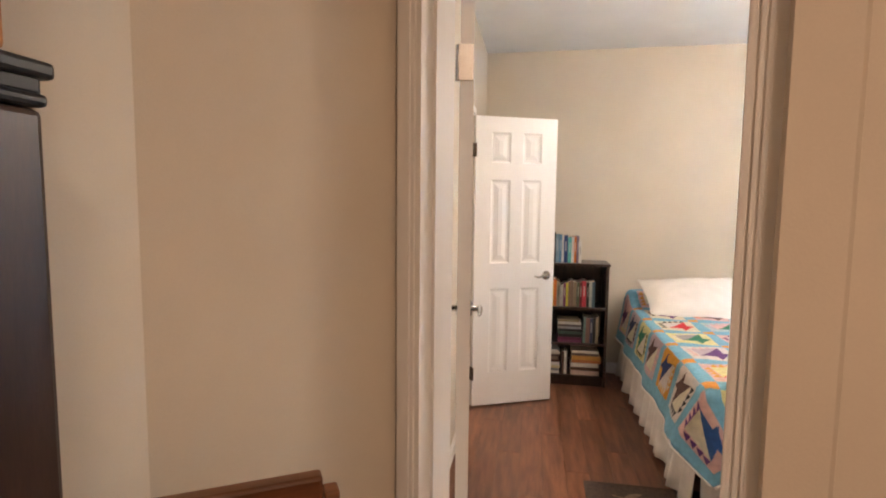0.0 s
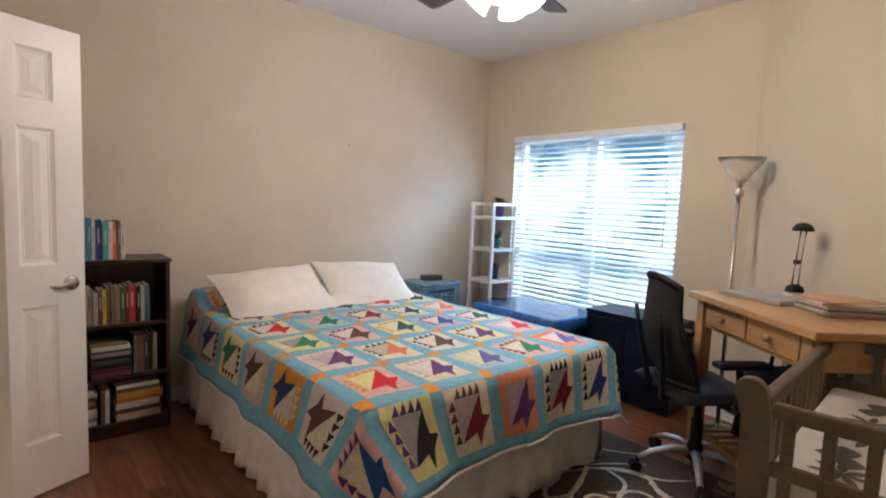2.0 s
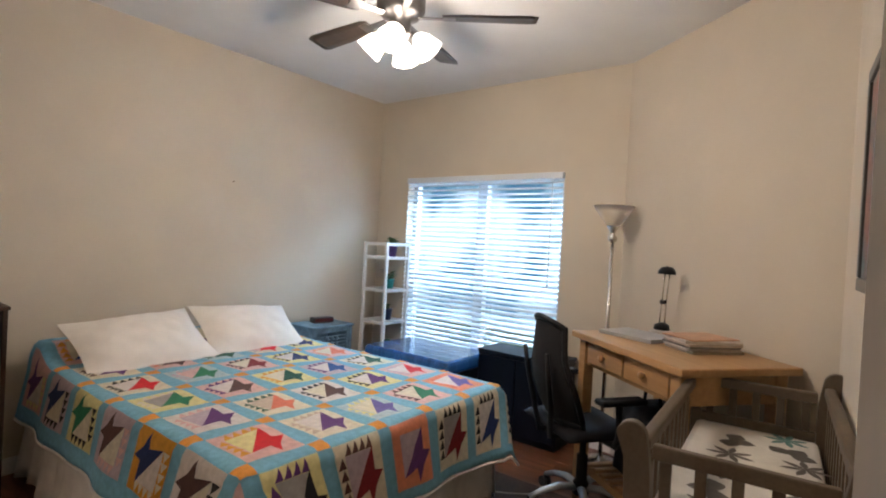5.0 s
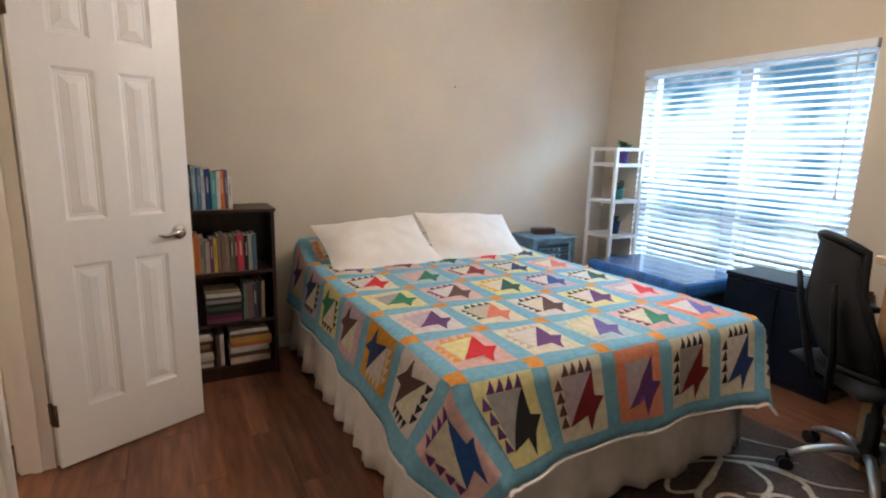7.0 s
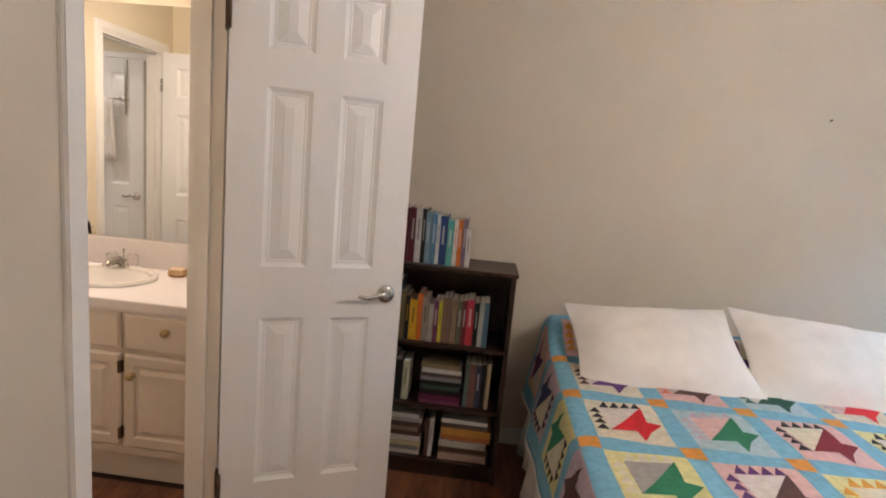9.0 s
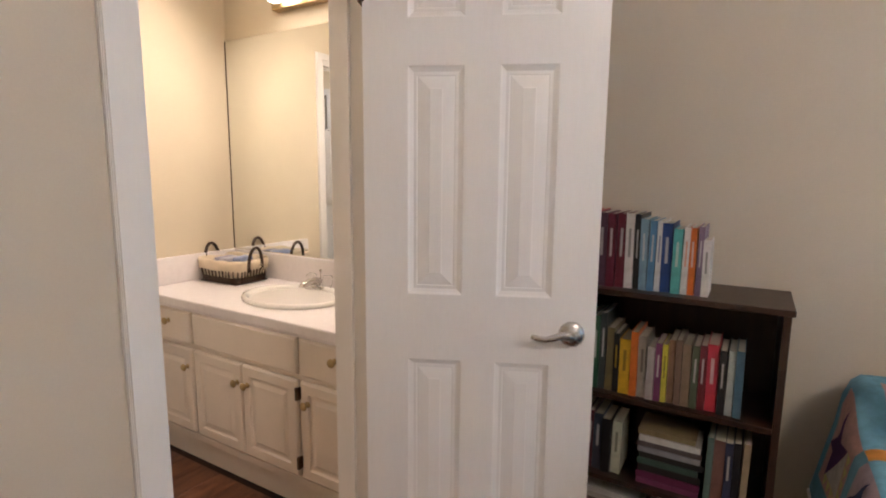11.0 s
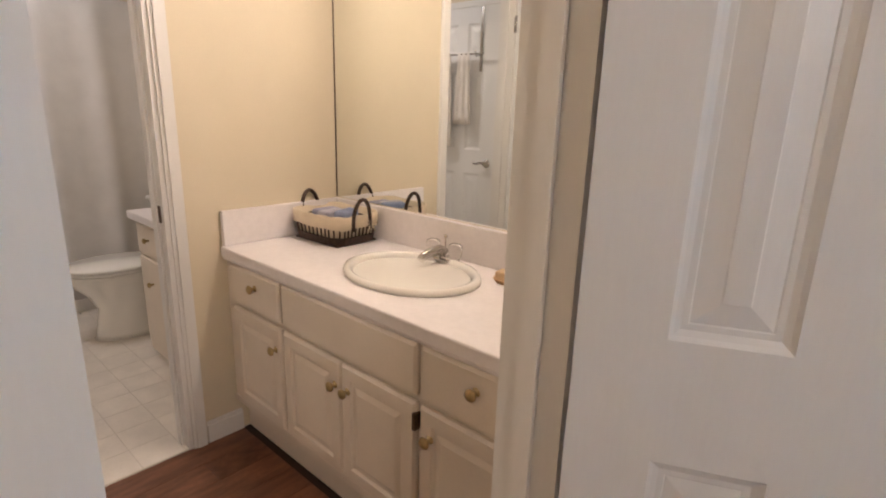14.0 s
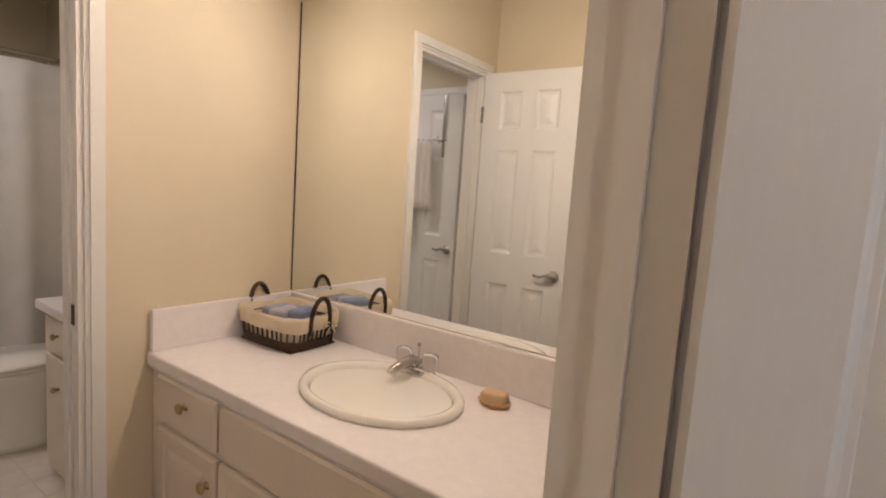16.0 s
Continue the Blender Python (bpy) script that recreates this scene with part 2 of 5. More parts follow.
# ---- setting ----
solid("wall_north", boxes((XW - 0.12, XE + 0.15, YN, YN + 0.12, 0, ZC)), WALL, "plain warm beige painted bedroom wall")
solid("wall_east", boxes((XE, XE + 0.15, WY1, YN, 0, ZC), (XE, XE + 0.15, A.y - 0.1, WY0, 0, ZC), (XE, XE + 0.15, WY0, WY1, WZ1, ZC), (XE, XE + 0.15, WY0, WY1, 0, WZ0)), WALL, "beige painted wall with the window opening")
solid("wall_slanting", boxes((-0.02, (A - B).length + 0.05, -0.12, 0, 0, ZC), m=ON_SLANT), WALL, "beige painted slanting wall behind the desk")
bm = bmesh.new()
foot = [(0.668, SY - 0.002), (B.x + 0.04, B.y + 0.003), (B.x + 0.04, 1.188), (0.668, 1.188)]
lo, hi = [bm.verts.new((x, y, 0)) for x, y in foot], [bm.verts.new((x, y, ZC)) for x, y in foot]
bm.faces.new(lo)
bm.faces.new(hi)
for k in range(4):
    bm.faces.new((lo[k], lo[(k + 1) % 4], hi[(k + 1) % 4], hi[k]))
solid("wall_south", bm, WALL, "beige painted wall beside the entry doorway")
solid("wall_entry", boxes((-0.32, -0.016, -0.115, 0, 0, ZC), (OPEN + 0.016, OPEN + 0.14, -0.115, 0, 0, ZC), (-0.016, OPEN + 0.016, -0.115, 0, 2.045, ZC), m=ENTRY), WALL, "beige painted slanting wall with the entry doorway")
solid("wall_west", boxes((XW - 0.115, XW, 1.80, BY0, 0, ZC), (XW - 0.115, XW, BY1, YN, 0, ZC), (XW - 0.115, XW, BY0, BY1, 2.045, ZC)), WALL, "beige painted wall with the bathroom doorway")
solid("ceiling", boxes((XW - 0.35, XE + 0.15, WS, YN + 0.12, ZC, ZC + 0.1)), CEIL, "white textured bedroom ceiling")
solid("wall_vanity_north", boxes((-3.9, XW - 0.115, BYN, BYN + 0.1, 0, ZC)), BATH, "cream yellow painted wall behind the vanity mirror")
solid("wall_vanity_west", boxes((BXW - 0.11, BXW, TY1, BYN, 0, ZC), (BXW - 0.11, BXW, BYS, TY0, 0, ZC), (BXW - 0.11, BXW, TY0, TY1, 2.045, ZC)), BATH, "cream yellow painted wall with the toilet doorway")
solid("wall_vanity_south", boxes((BXW - 0.11, XW - 0.115, BYS - 0.1, BYS, 0, ZC)), BATH, "cream yellow painted wall behind the open toilet door")
solid("ceiling_vanity", boxes((BXW - 0.11, XW - 0.115, BYS - 0.1, BYN + 0.1, ZC, ZC + 0.1)), CEIL, "white vanity room ceiling")
TX, TYS = -4.3, 2.95
solid("wall_toilet_west", boxes((TX - 0.1, TX, TYS, BYN + 0.1, 0, ZC)), BATH, "tan painted wall behind the bathtub")
solid("wall_toilet_south", boxes((TX, BXW - 0.11, TYS - 0.1, TYS, 0, ZC)), BATH, "tan painted wall of the toilet room")
solid("wall_toilet_north", boxes((TX, -3.9, BYN, BYN + 0.1, 0, ZC)), BATH, "tan painted wall over the bathtub end")
solid("wall_toilet_east", boxes((BXW - 0.11, BXW - 0.01, TYS, BYS - 0.1, 0, ZC)), BATH, "tan painted wall beside the toilet doorway")
solid("ceiling_toilet", boxes((TX, BXW - 0.11, TYS, BYN, ZC - 0.3, ZC - 0.2)), CEIL, "white toilet room ceiling")
# the room that the walk starts in
HX0, HX1, HY0 = -0.313, 1.9, -1.6
HA, HB = Vector((0.0, 1.64, 0)), Vector((HX0, 1.167, 0))
solid("wall_first_room_west", boxes((HX0 - 0.1, HX0, HY0, HB.y, 0, ZC)), WALL, "beige painted wall of the first room")
HD = HB - HA
solid("wall_first_room_slanting", boxes((0, HD.length + 0.04, -0.1, 0, 0, ZC), m=Matrix.Translation(HA) @ Matrix.Rotation(math.atan2(HD.y, HD.x), 4, "Z")), WALL, "beige painted slanting wall beside the entry door")
solid("wall_first_room_east", boxes((HX1, HX1 + 0.1, HY0, WS, 0, ZC)), WALL, "beige painted wall of the first room")
solid("wall_first_room_south", boxes((HX0 - 0.1, HX1 + 0.1, HY0 - 0.1, HY0, 0, ZC)), WALL, "beige painted end wall of the first room")
solid("ceiling_first_room", boxes((HX0 - 0.1, HX1 + 0.1, HY0 - 0.1, WS, ZC, ZC + 0.1)), CEIL, "white ceiling of the first room")


# ---- doors ----
def leaf_parts(d, w, h=2.03, t=0.035):
    """The stiles, rails and raised panels of a six-panel leaf: hinge edge at x = 0, faces at y = 0 and y = -t."""
    st, mul = 0.115 * w / 0.605, 0.09 * w / 0.61
    pw = (w - 2 * st - mul) / 2
    xs = [(st, st + pw), (st + pw + mul, w - st)]
    zs = [(0.235, 0.838), (1.018, 1.600), (1.715, 1.925)]
    for x0, x1 in ((0, st), (w - st, w)):
        part("stile", boxes((x0, x1, -t, 0, 0, h)), DOOR, d)
    for z0, z1 in ((0, zs[0][0]), (zs[0][1], zs[1][0]), (zs[1][1], zs[2][0]), (zs[2][1], h)):
        part("rail", boxes((st, w - st, -t, 0, z0, z1)), DOOR, d)
    for z0, z1 in zs:
        part("muntin", boxes((st + pw, st + pw + mul, -t, 0, z0, z1)), DOOR, d)
        for x0, x1 in xs:
            for side in (1, -1):
                bm = bmesh.new()
                y0 = 0 if side > 0 else -t
                loops = []
                for ins, dep in [(0, -0.0004), (0.006, -0.0045), (0.014, -0.0085), (0.022, -0.0085), (0.024, -0.0098), (0.054, -0.003), (0.056, -0.002)]:
                    y = y0 + side * dep
                    loops.append([bm.verts.new((a, y, b)) for a, b in ((x0 + ins, z0 + ins), (x1 - ins, z0 + ins), (x1 - ins, z1 - ins), (x0 + ins, z1 - ins))])
                for a, b in zip(loops, loops[1:]):
                    for k in range(4):
                        bm.faces.new((a[k], a[(k + 1) % 4], b[(k + 1) % 4], b[k]))
                bm.faces.new(loops[-1])
                part("panel", bm, DOOR, d)


def lever(bm, x, y, z, out, along):
    """A door lever: rose, neck and a waved handle. out: side of the leaf; along: which way it points."""
    turned(bm, [(0.0, 0.0), (0.033, 0.0), (0.033, 0.006), (0.027, 0.011), (0.012, 0.014), (0.011, 0.04), (0.0, 0.042)], 20, Matrix.Translation((x, y, z)) @ Matrix.Rotation(radians(-90 * out), 4, "X"))
    pts = [(x + along * s, y + out * (0.038 + 0.004 * math.sin(s * 40)), z + 0.007 * math.sin(s * 60 + 0.3) - 0.02 * max(0, s - 0.08) * 4) for s in [0.0, 0.015, 0.03, 0.05, 0.07, 0.09, 0.105]]
    tube(bm, pts, [0.0115, 0.011, 0.010, 0.009, 0.008, 0.0075, 0.006], 10)


def door(name, m, w, label, levers=(1, -1), hinge_side=1, high=0.925):
    """A hung door at m: hinge line at the origin, leaf along x, closed faces along x."""
    d = tagged(new(name, mesh(boxes((0.02, w - 0.02, -0.021, -0.014, 0.02, 2.01)), name, DOOR)), label, "door", "", "structure")
    d.matrix_basis = m
    leaf_parts(d, w)
    for out in levers:
        bm = bmesh.new()
        lever(bm, w - 0.06, 0.0 if out > 0 else -0.035, high, out, -1)
        part("door_handle", bm, CHROME, d, "brushed nickel lever handle")
    for z in (0.235, 1.80):
        bm = bmesh.new()
        y = 0.006 if hinge_side > 0 else -0.041
        rod(bm, (0.0, y, z - 0.045), (0.0, y, z + 0.045), 0.007, seg=10)
        box(bm, -0.012, 0.001, -0.033, 0.004, z - 0.045, z + 0.045)
        part("hinge", bm, BRONZE if 0.6 < w < 0.62 else CHROME, d, "metal butt hinge")
    return d


def casing(bm, along, a, b, face, side, top=2.045, w=0.06, t=0.016):
    """A moulded door surround on one wall face, two beads deep. along: 'x' or 'y'."""
    for ins, dep in ((0.0, t * 0.55), (0.012, t), (0.030, t * 0.75)):
        for lo, hi in ((a - w + 0.004 + dep * 0.4, a - ins), (b + ins, b + w - 0.004 - dep * 0.4)):
            f0, f1 = sorted((face, face + side * dep))
            box(bm, *((lo, hi, f0, f1) if along == "x" else (f0, f1, lo, hi)), 0, top + ins)
        f0, f1 = sorted((face, face + side * dep))
        lo, hi = a - w + 0.004 + dep * 0.4, b + w - 0.004 - dep * 0.4
        box(bm, *((lo, hi, f0, f1) if along == "x" else (f0, f1, lo, hi)), top + ins, top + w - dep * 0.4)


def jamb(bm, along, a, b, f0, f1, stop, top=2.045, t=0.016):
    """The lining of an opening, with its door stop at stop."""
    for lo, hi in ((a - 0.001, a + t), (b - t, b + 0.001)):
        box(bm, *((lo, hi, f0, f1) if along == "x" else (f0, f1, lo, hi)), 0, top)
    box(bm, *((a + t, b - t, f0, f1) if along == "x" else (f0, f1, a + t, b - t)), top - t, top)
    for lo, hi in ((a + t, a + t + 0.010), (b - t - 0.010, b - t)):
        box(bm, *((lo, hi, stop, stop + 0.032) if along == "x" else (stop, stop + 0.032, lo, hi)), 0, top - t)
    box(bm, *((a + t, b - t, stop, stop + 0.032) if along == "x" else (stop, stop + 0.032, a + t, b - t)), top - t - 0.010, top - t)


def surround(name, label, along, a, b, f0, f1, stop, sides=(1, 1), m=None):
    bm = bmesh.new()
    jamb(bm, along, a, b, f0 - 0.002, f1 + 0.002, stop)
    if m:
        bmesh.ops.transform(bm, matrix=m, verts=bm.verts)
    root = tagged(new(name, mesh(bm, name, TRIM)), label, "door frame", "", "structure")
    for face, side, on in ((f1, 1, sides[1]), (f0, -1, sides[0])):
        if on:
            bm = bmesh.new()
            casing(bm, along, a, b, face + side * 0.001, side, t=0.011 if m else 0.016)
            if m:
                bmesh.ops.transform(bm, matrix=m, verts=bm.verts)
            part("casing", bm, TRIM, root)
    return root


surround("door_frame_entry", "white painted moulded frame of the entry doorway", "x", -0.016, OPEN + 0.016, -0.115, 0.0, -0.075, m=ENTRY)
surround("door_frame_bath", "white painted moulded frame of the bathroom doorway", "y", BY0, BY1, XW - 0.115, XW, XW - 0.075)
toilet_frame = surround("door_frame_toilet", "white painted moulded frame of the toilet doorway", "y", TY0, TY1, BXW - 0.11, BXW, BXW - 0.075)
part("strike_plate", boxes((BXW - 0.05, BXW - 0.022, TY1 - 0.0185, TY1 - 0.015, 0.90, 0.96)), BRONZE, toilet_frame, "small bronze strike plate")
door("door_entry", pose(0.137, 1.762, 0.010, 0, 0, 97.5), 0.65, "white six-panel entry door standing open", high=1.04)
door("door_bath", pose(XW + 0.012, BY1 - 0.018, 0.010, 0, 0, 24.6), 0.605, "white six-panel bathroom door standing open", hinge_side=-1)
door("door_toilet", pose(BXW + 0.012, TY0 + 0.02, 0.010, 0, 0, -2.0), 0.575, "white six-panel toilet door folded open against the wall")


# ---- skirting boards ----
def skirting(name, runs, m=None):
    bm = bmesh.new()
    for x0, x1, y0, y1 in runs:
        box(bm, x0, x1, y0, y1, 0.0, 0.075, m=m)
        thin = 0.006
        if abs(x1 - x0) > abs(y1 - y0):
            box(bm, x0, x1, y0 + (thin if y0 > 3 else 0), y1 - (0 if y0 > 3 else thin), 0.075, 0.090, m=m)
        else:
            box(bm, x0 + (thin if x0 > 2 else 0), x1 - (0 if x0 > 2 else thin), y0, y1, 0.075, 0.090, m=m)
    solid(name, bm, TRIM, "white painted skirting board", "baseboard")


skirting("baseboard", [(XW, XE, YN - 0.013, YN), (XE - 0.013, XE, A.y, YN - 0.013), (XW, XW + 0.013, 1.87, BY0 - 0.06), (XW, XW + 0.013, BY1 + 0.06, YN - 0.013)])
skirting("baseboard_south", [(0.06, SL, 0.0, 0.013)], SOUTH)
skirting("baseboard_slanting", [(0.0, (A - B).length, 0.0, 0.013)], ON_SLANT)
skirting("baseboard_vanity", [(BXW, BXW + 0.013, TY1 + 0.058, 4.25)])

# ---- window ----
win = tagged(new("window_1", mesh(boxes((XE + 0.085, XE + 0.145, WY0, WY0 + 0.05, WZ0, WZ1), (XE + 0.085, XE + 0.145, WY1 - 0.05, WY1, WZ0, WZ1), (XE + 0.085, XE + 0.145, WY0 + 0.05, WY1 - 0.05, WZ0, WZ0 + 0.05), (XE + 0.085, XE + 0.145, WY0 + 0.05, WY1 - 0.05, WZ1 - 0.05, WZ1)), "window_1", VINYL)), "wide white twin sash window with closed-up slat blind", "window", "", "structure")
mid = (WY0 + WY1) / 2
part("mullion", boxes((XE + 0.08, XE + 0.147, mid - 0.045, mid + 0.045, WZ0 + 0.05, WZ1 - 0.05)), VINYL, win)
for y0, y1 in ((WY0 + 0.05, mid - 0.045), (mid + 0.045, WY1 - 0.05)):
    part("meeting_rail", boxes((XE + 0.09, XE + 0.14, y0, y1, 1.07, 1.115)), VINYL, win)
    for z0, z1 in ((WZ0 + 0.05, 1.07), (1.115, WZ1 - 0.05)):
        p = part("pane", boxes((XE + 0.112, XE + 0.116, y0, y1, z0, z1)), GLASS, win)
        p.visible_shadow = False
part("window_sill", boxes((XE - 0.03, XE + 0.085, WY0 - 0.03, WY1 + 0.03, WZ0 - 0.025, WZ0), bevel=0.004), TRIM, win)

blind = thing("window_blind", pose(XE + 0.004, mid, 0), "white horizontal slat blind hanging in the window", "blind")
BW = WY1 - WY0 - 0.012
part("headrail", boxes((-0.03, 0.03, -BW / 2, BW / 2, WZ1 - 0.05, WZ1 - 0.002), bevel=0.003), SLAT, blind)
part("bottom_rail", boxes((-0.024, 0.024, -BW / 2, BW / 2, 0.475, 0.495), bevel=0.004), SLAT, blind)
bm = bmesh.new()
sheet(bm, lambda u, v: Vector(((v - 0.5) * 0.05, (u - 0.5) * BW, 0.004 * (1 - (2 * v - 1) ** 2))), 2, 5)
slat_me = mesh(bm, "slat", SLAT)
n_slats = 33
for k in range(n_slats):
    z = 0.515 + (WZ1 - 0.075 - 0.515) * k / (n_slats - 1)
    piece("slat", slat_me, blind, pose(0, 0, z, 0, -26, 0))
for y in (-BW * 0.4, -BW * 0.13, BW * 0.13, BW * 0.4):
    bm = bmesh.new()
    rod(bm, (-0.024, y, 0.49), (-0.024, y, WZ1 - 0.05), 0.0012, seg=6)
    part("cord", bm, SLAT, blind)
bm = bmesh.new()
rod(bm, (-0.035, -BW * 0.45, 1.15), (-0.033, -BW * 0.45, WZ1 - 0.05), 0.004, seg=8)
turned(bm, [(0, 1.11), (0.008, 1.115), (0.009, 1.14), (0.004, 1.152)], 10, pose(-0.035, -BW * 0.45, 0))
part("wand", bm, SLAT, blind)

# lawn and a glowing backdrop board beyond the window
ground = solid("ground", boxes((XE + 0.16, 60, -40, 50, -0.30, -0.25)), mat("lawn", (0.10, 0.16, 0.06), 0.95, var=0.3, scale=3), "green lawn outside the window")
# emission in mottled blues: the outdoor brightness is put into this board's colour
bmd = bpy.data.materials.new("glowing_backdrop_print")
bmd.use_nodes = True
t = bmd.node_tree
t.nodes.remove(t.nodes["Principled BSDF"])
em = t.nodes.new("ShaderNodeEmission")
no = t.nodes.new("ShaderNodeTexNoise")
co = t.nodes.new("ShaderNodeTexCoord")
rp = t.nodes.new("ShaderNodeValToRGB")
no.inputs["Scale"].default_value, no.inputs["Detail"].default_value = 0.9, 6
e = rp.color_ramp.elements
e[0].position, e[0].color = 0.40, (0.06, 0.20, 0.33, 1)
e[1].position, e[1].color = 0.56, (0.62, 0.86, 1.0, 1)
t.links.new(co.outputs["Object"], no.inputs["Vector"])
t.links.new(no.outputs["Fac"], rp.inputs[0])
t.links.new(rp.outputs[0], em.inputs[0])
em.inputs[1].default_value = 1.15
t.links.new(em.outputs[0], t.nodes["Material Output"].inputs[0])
solid("backdrop", boxes((9.0, 9.05, -6, 16, -0.25, 7)), bmd, "glowing backdrop board in hazy garden colours outside the window")

# ---- bed ----
BX, BY, BW2, BL, BZ = 1.125, 2.835, 1.49, 2.03, 0.655
PX, PY, DROP = BW2 / 5, 0.333, 0.345
TEAL = plain("quilt_blue", (0.19, 0.46, 0.63))
ORANGE = plain("quilt_orange", (0.72, 0.30, 0.05))


def drape(u, v, lift=0.0):
    """A place on the quilt: u across the bed from its west edge, v up the bed from its foot; beyond the edges the cloth bends and hangs, and the corners swing out flat."""
    east = u > BW2 / 2
    a, b = (BW2 - u if east else u), v           # mirrored, so that one corner serves for both
    du, dv = max(0.0, -a), max(0.0, -b)
    puff = 0.005 * math.sin(u * 21) * math.sin(v * 19) + 0.006 * math.sin(u * 5.1 + 1) * math.sin(v * 4.3)
    rise = 0.09 * max(0.0, min(1.0, (v - 1.68) / 0.22)) ** 2
    R = 0.05
    arc = R * math.pi / 2

    def fall(r):
        """How far out and down the cloth is, r beyond the bed's edge."""
        if r < arc:
            t = r / R
            return (R + lift) * math.sin(t), -R + (R + lift) * math.cos(t) + (puff + rise) * math.cos(t), 0.0
        h = r - arc
        return R + lift + h * 0.17, -R - h * 0.975, h / (DROP - arc)

    x, y, z = max(a, 0.0), max(b, 0.0), puff + lift + rise
    if du > 0:
        o, zz, h = fall(du)
        wave = (0.012 * math.sin(b * 9.0 + 0.7) + 0.007 * math.sin(b * 17)) * h
        e = math.exp(-max(b, 0.0) / 0.28) * h
        x, y, z = -o - wave * (1 - math.exp(-max(b, 0.0) / 0.1)) - 0.045 * e, y + 0.10 * e, zz
    if dv > 0:
        o, zz, h = fall(dv)
        wave = (0.012 * math.sin(u * 9.0 + 0.7) + 0.007 * math.sin(u * 17)) * h
        e = math.exp(-max(a, 0.0) / 0.30) * h
        y -= o + wave * (1 - math.exp(-max(a, 0.0) / 0.1)) + 0.07 * e
        x += 0.14 * e
        z = zz if du <= 0 else z + zz
        if du > 0:
            k = du * dv / DROP ** 2
            x, y, z = x - 0.02 * k, y - 0.10 * k, z + 0.23 * k
    return Vector((BW2 - x if east else x, y, z))


bed = thing("bed", pose(BX, BY, 0), "double bed with white ruffled skirt and box mattress", "bed")
part("mattress", boxes((0.02, BW2 - 0.02, 0.02, BL, 0.36, BZ - 0.012), bevel=0.04), WHITECLOTH, bed)
part("box_spring", boxes((0.03, BW2 - 0.03, 0.04, BL, 0.14, 0.355), bevel=0.01), SKIRT, bed)
for x, y in ((0.08, 0.14), (BW2 - 0.08, 0.14), (0.08, BL - 0.1), (BW2 - 0.08, BL - 0.1)):
    bm = bmesh.new()
    rod(bm, (x, y, 0.0), (x, y, 0.14), 0.025)
    part("leg", bm, BLACK, bed)


def skirt_run(n, f):
    bm = bmesh.new()

    def at(u, v):
        s = u * n
        fold = 0.020 * math.sin(s * 6.28 + 1.3 * math.sin(s * 1.7)) + 0.014 * math.sin(s * 2.9 + 1.1) + 0.006 * math.sin(s * 14.3)
        return f(u, fold * (0.25 + 0.75 * v) + 0.035 * v, 0.40 - 0.382 * v + 0.010 * math.sin(s * 2.2) * v)
    sheet(bm, at, int(n * 10), 6)
    return bm


solidify(part("skirt_side", skirt_run(13, lambda u, o, z: Vector((-0.025 - o, BL - u * BL, z))), SKIRT, bed, "gathered white skirt"), 0.002)
solidify(part("skirt_foot", skirt_run(7, lambda u, o, z: Vector((-0.02 + u * (BW2 + 0.04), 0.01 - o * 0.8, z))), SKIRT, bed, "gathered white skirt"), 0.002)
solidify(part("skirt_side", skirt_run(15, lambda u, o, z: Vector((BW2 + 0.025 + o, u * BL, z))), SKIRT, bed, "gathered white skirt"), 0.002)

quilt = thing("quilt", pose(BX, BY, BZ), "light blue patchwork quilt with colourful fish-like basket blocks", "quilt")
bm = bmesh.new()
US = [-DROP + (BW2 + 2 * DROP) * i / 96 for i in range(97)]
VS = [-DROP + (BL + DROP + 0.0) * i / 96 for i in range(97)]
sheet(bm, lambda a, b: drape(US[round(a * 96)], VS[round(b * 96)]), 96, 96)
solidify(part("cloth", bm, TEAL, quilt), 0.006)
# the pale lining that shows at the hem
for run in ([(-DROP - 0.012, v) for v in VS], [(u, -DROP - 0.012) for u in US], [(BW2 + DROP + 0.012, v) for v in VS]):
    bm = bmesh.new()
    tube(bm, [drape(u, v, -0.004) for u, v in run], 0.007, 6, flat=1.0)
    part("hem", bm, WHITECLOTH, quilt, "white bound edge")


def tri(bm, p, q, r, place, n, slot):
    rows = []
    for i in range(n + 1):
        rows.append([bm.verts.new(place(*(p[k] + (q[k] - p[k]) * (i - j) / n + (r[k] - p[k]) * j / n for k in (0, 1)))) for j in range(i + 1)])
    for i in range(n):
        for j in range(i + 1):
            f = bm.faces.new((rows[i][j], rows[i + 1][j], rows[i + 1][j + 1]))
            f.smooth, f.material_index = True, slot
            if j < i:
                f = bm.faces.new((rows[i][j], rows[i + 1][j + 1], rows[i][j + 1]))
                f.smooth, f.material_index = True, slot


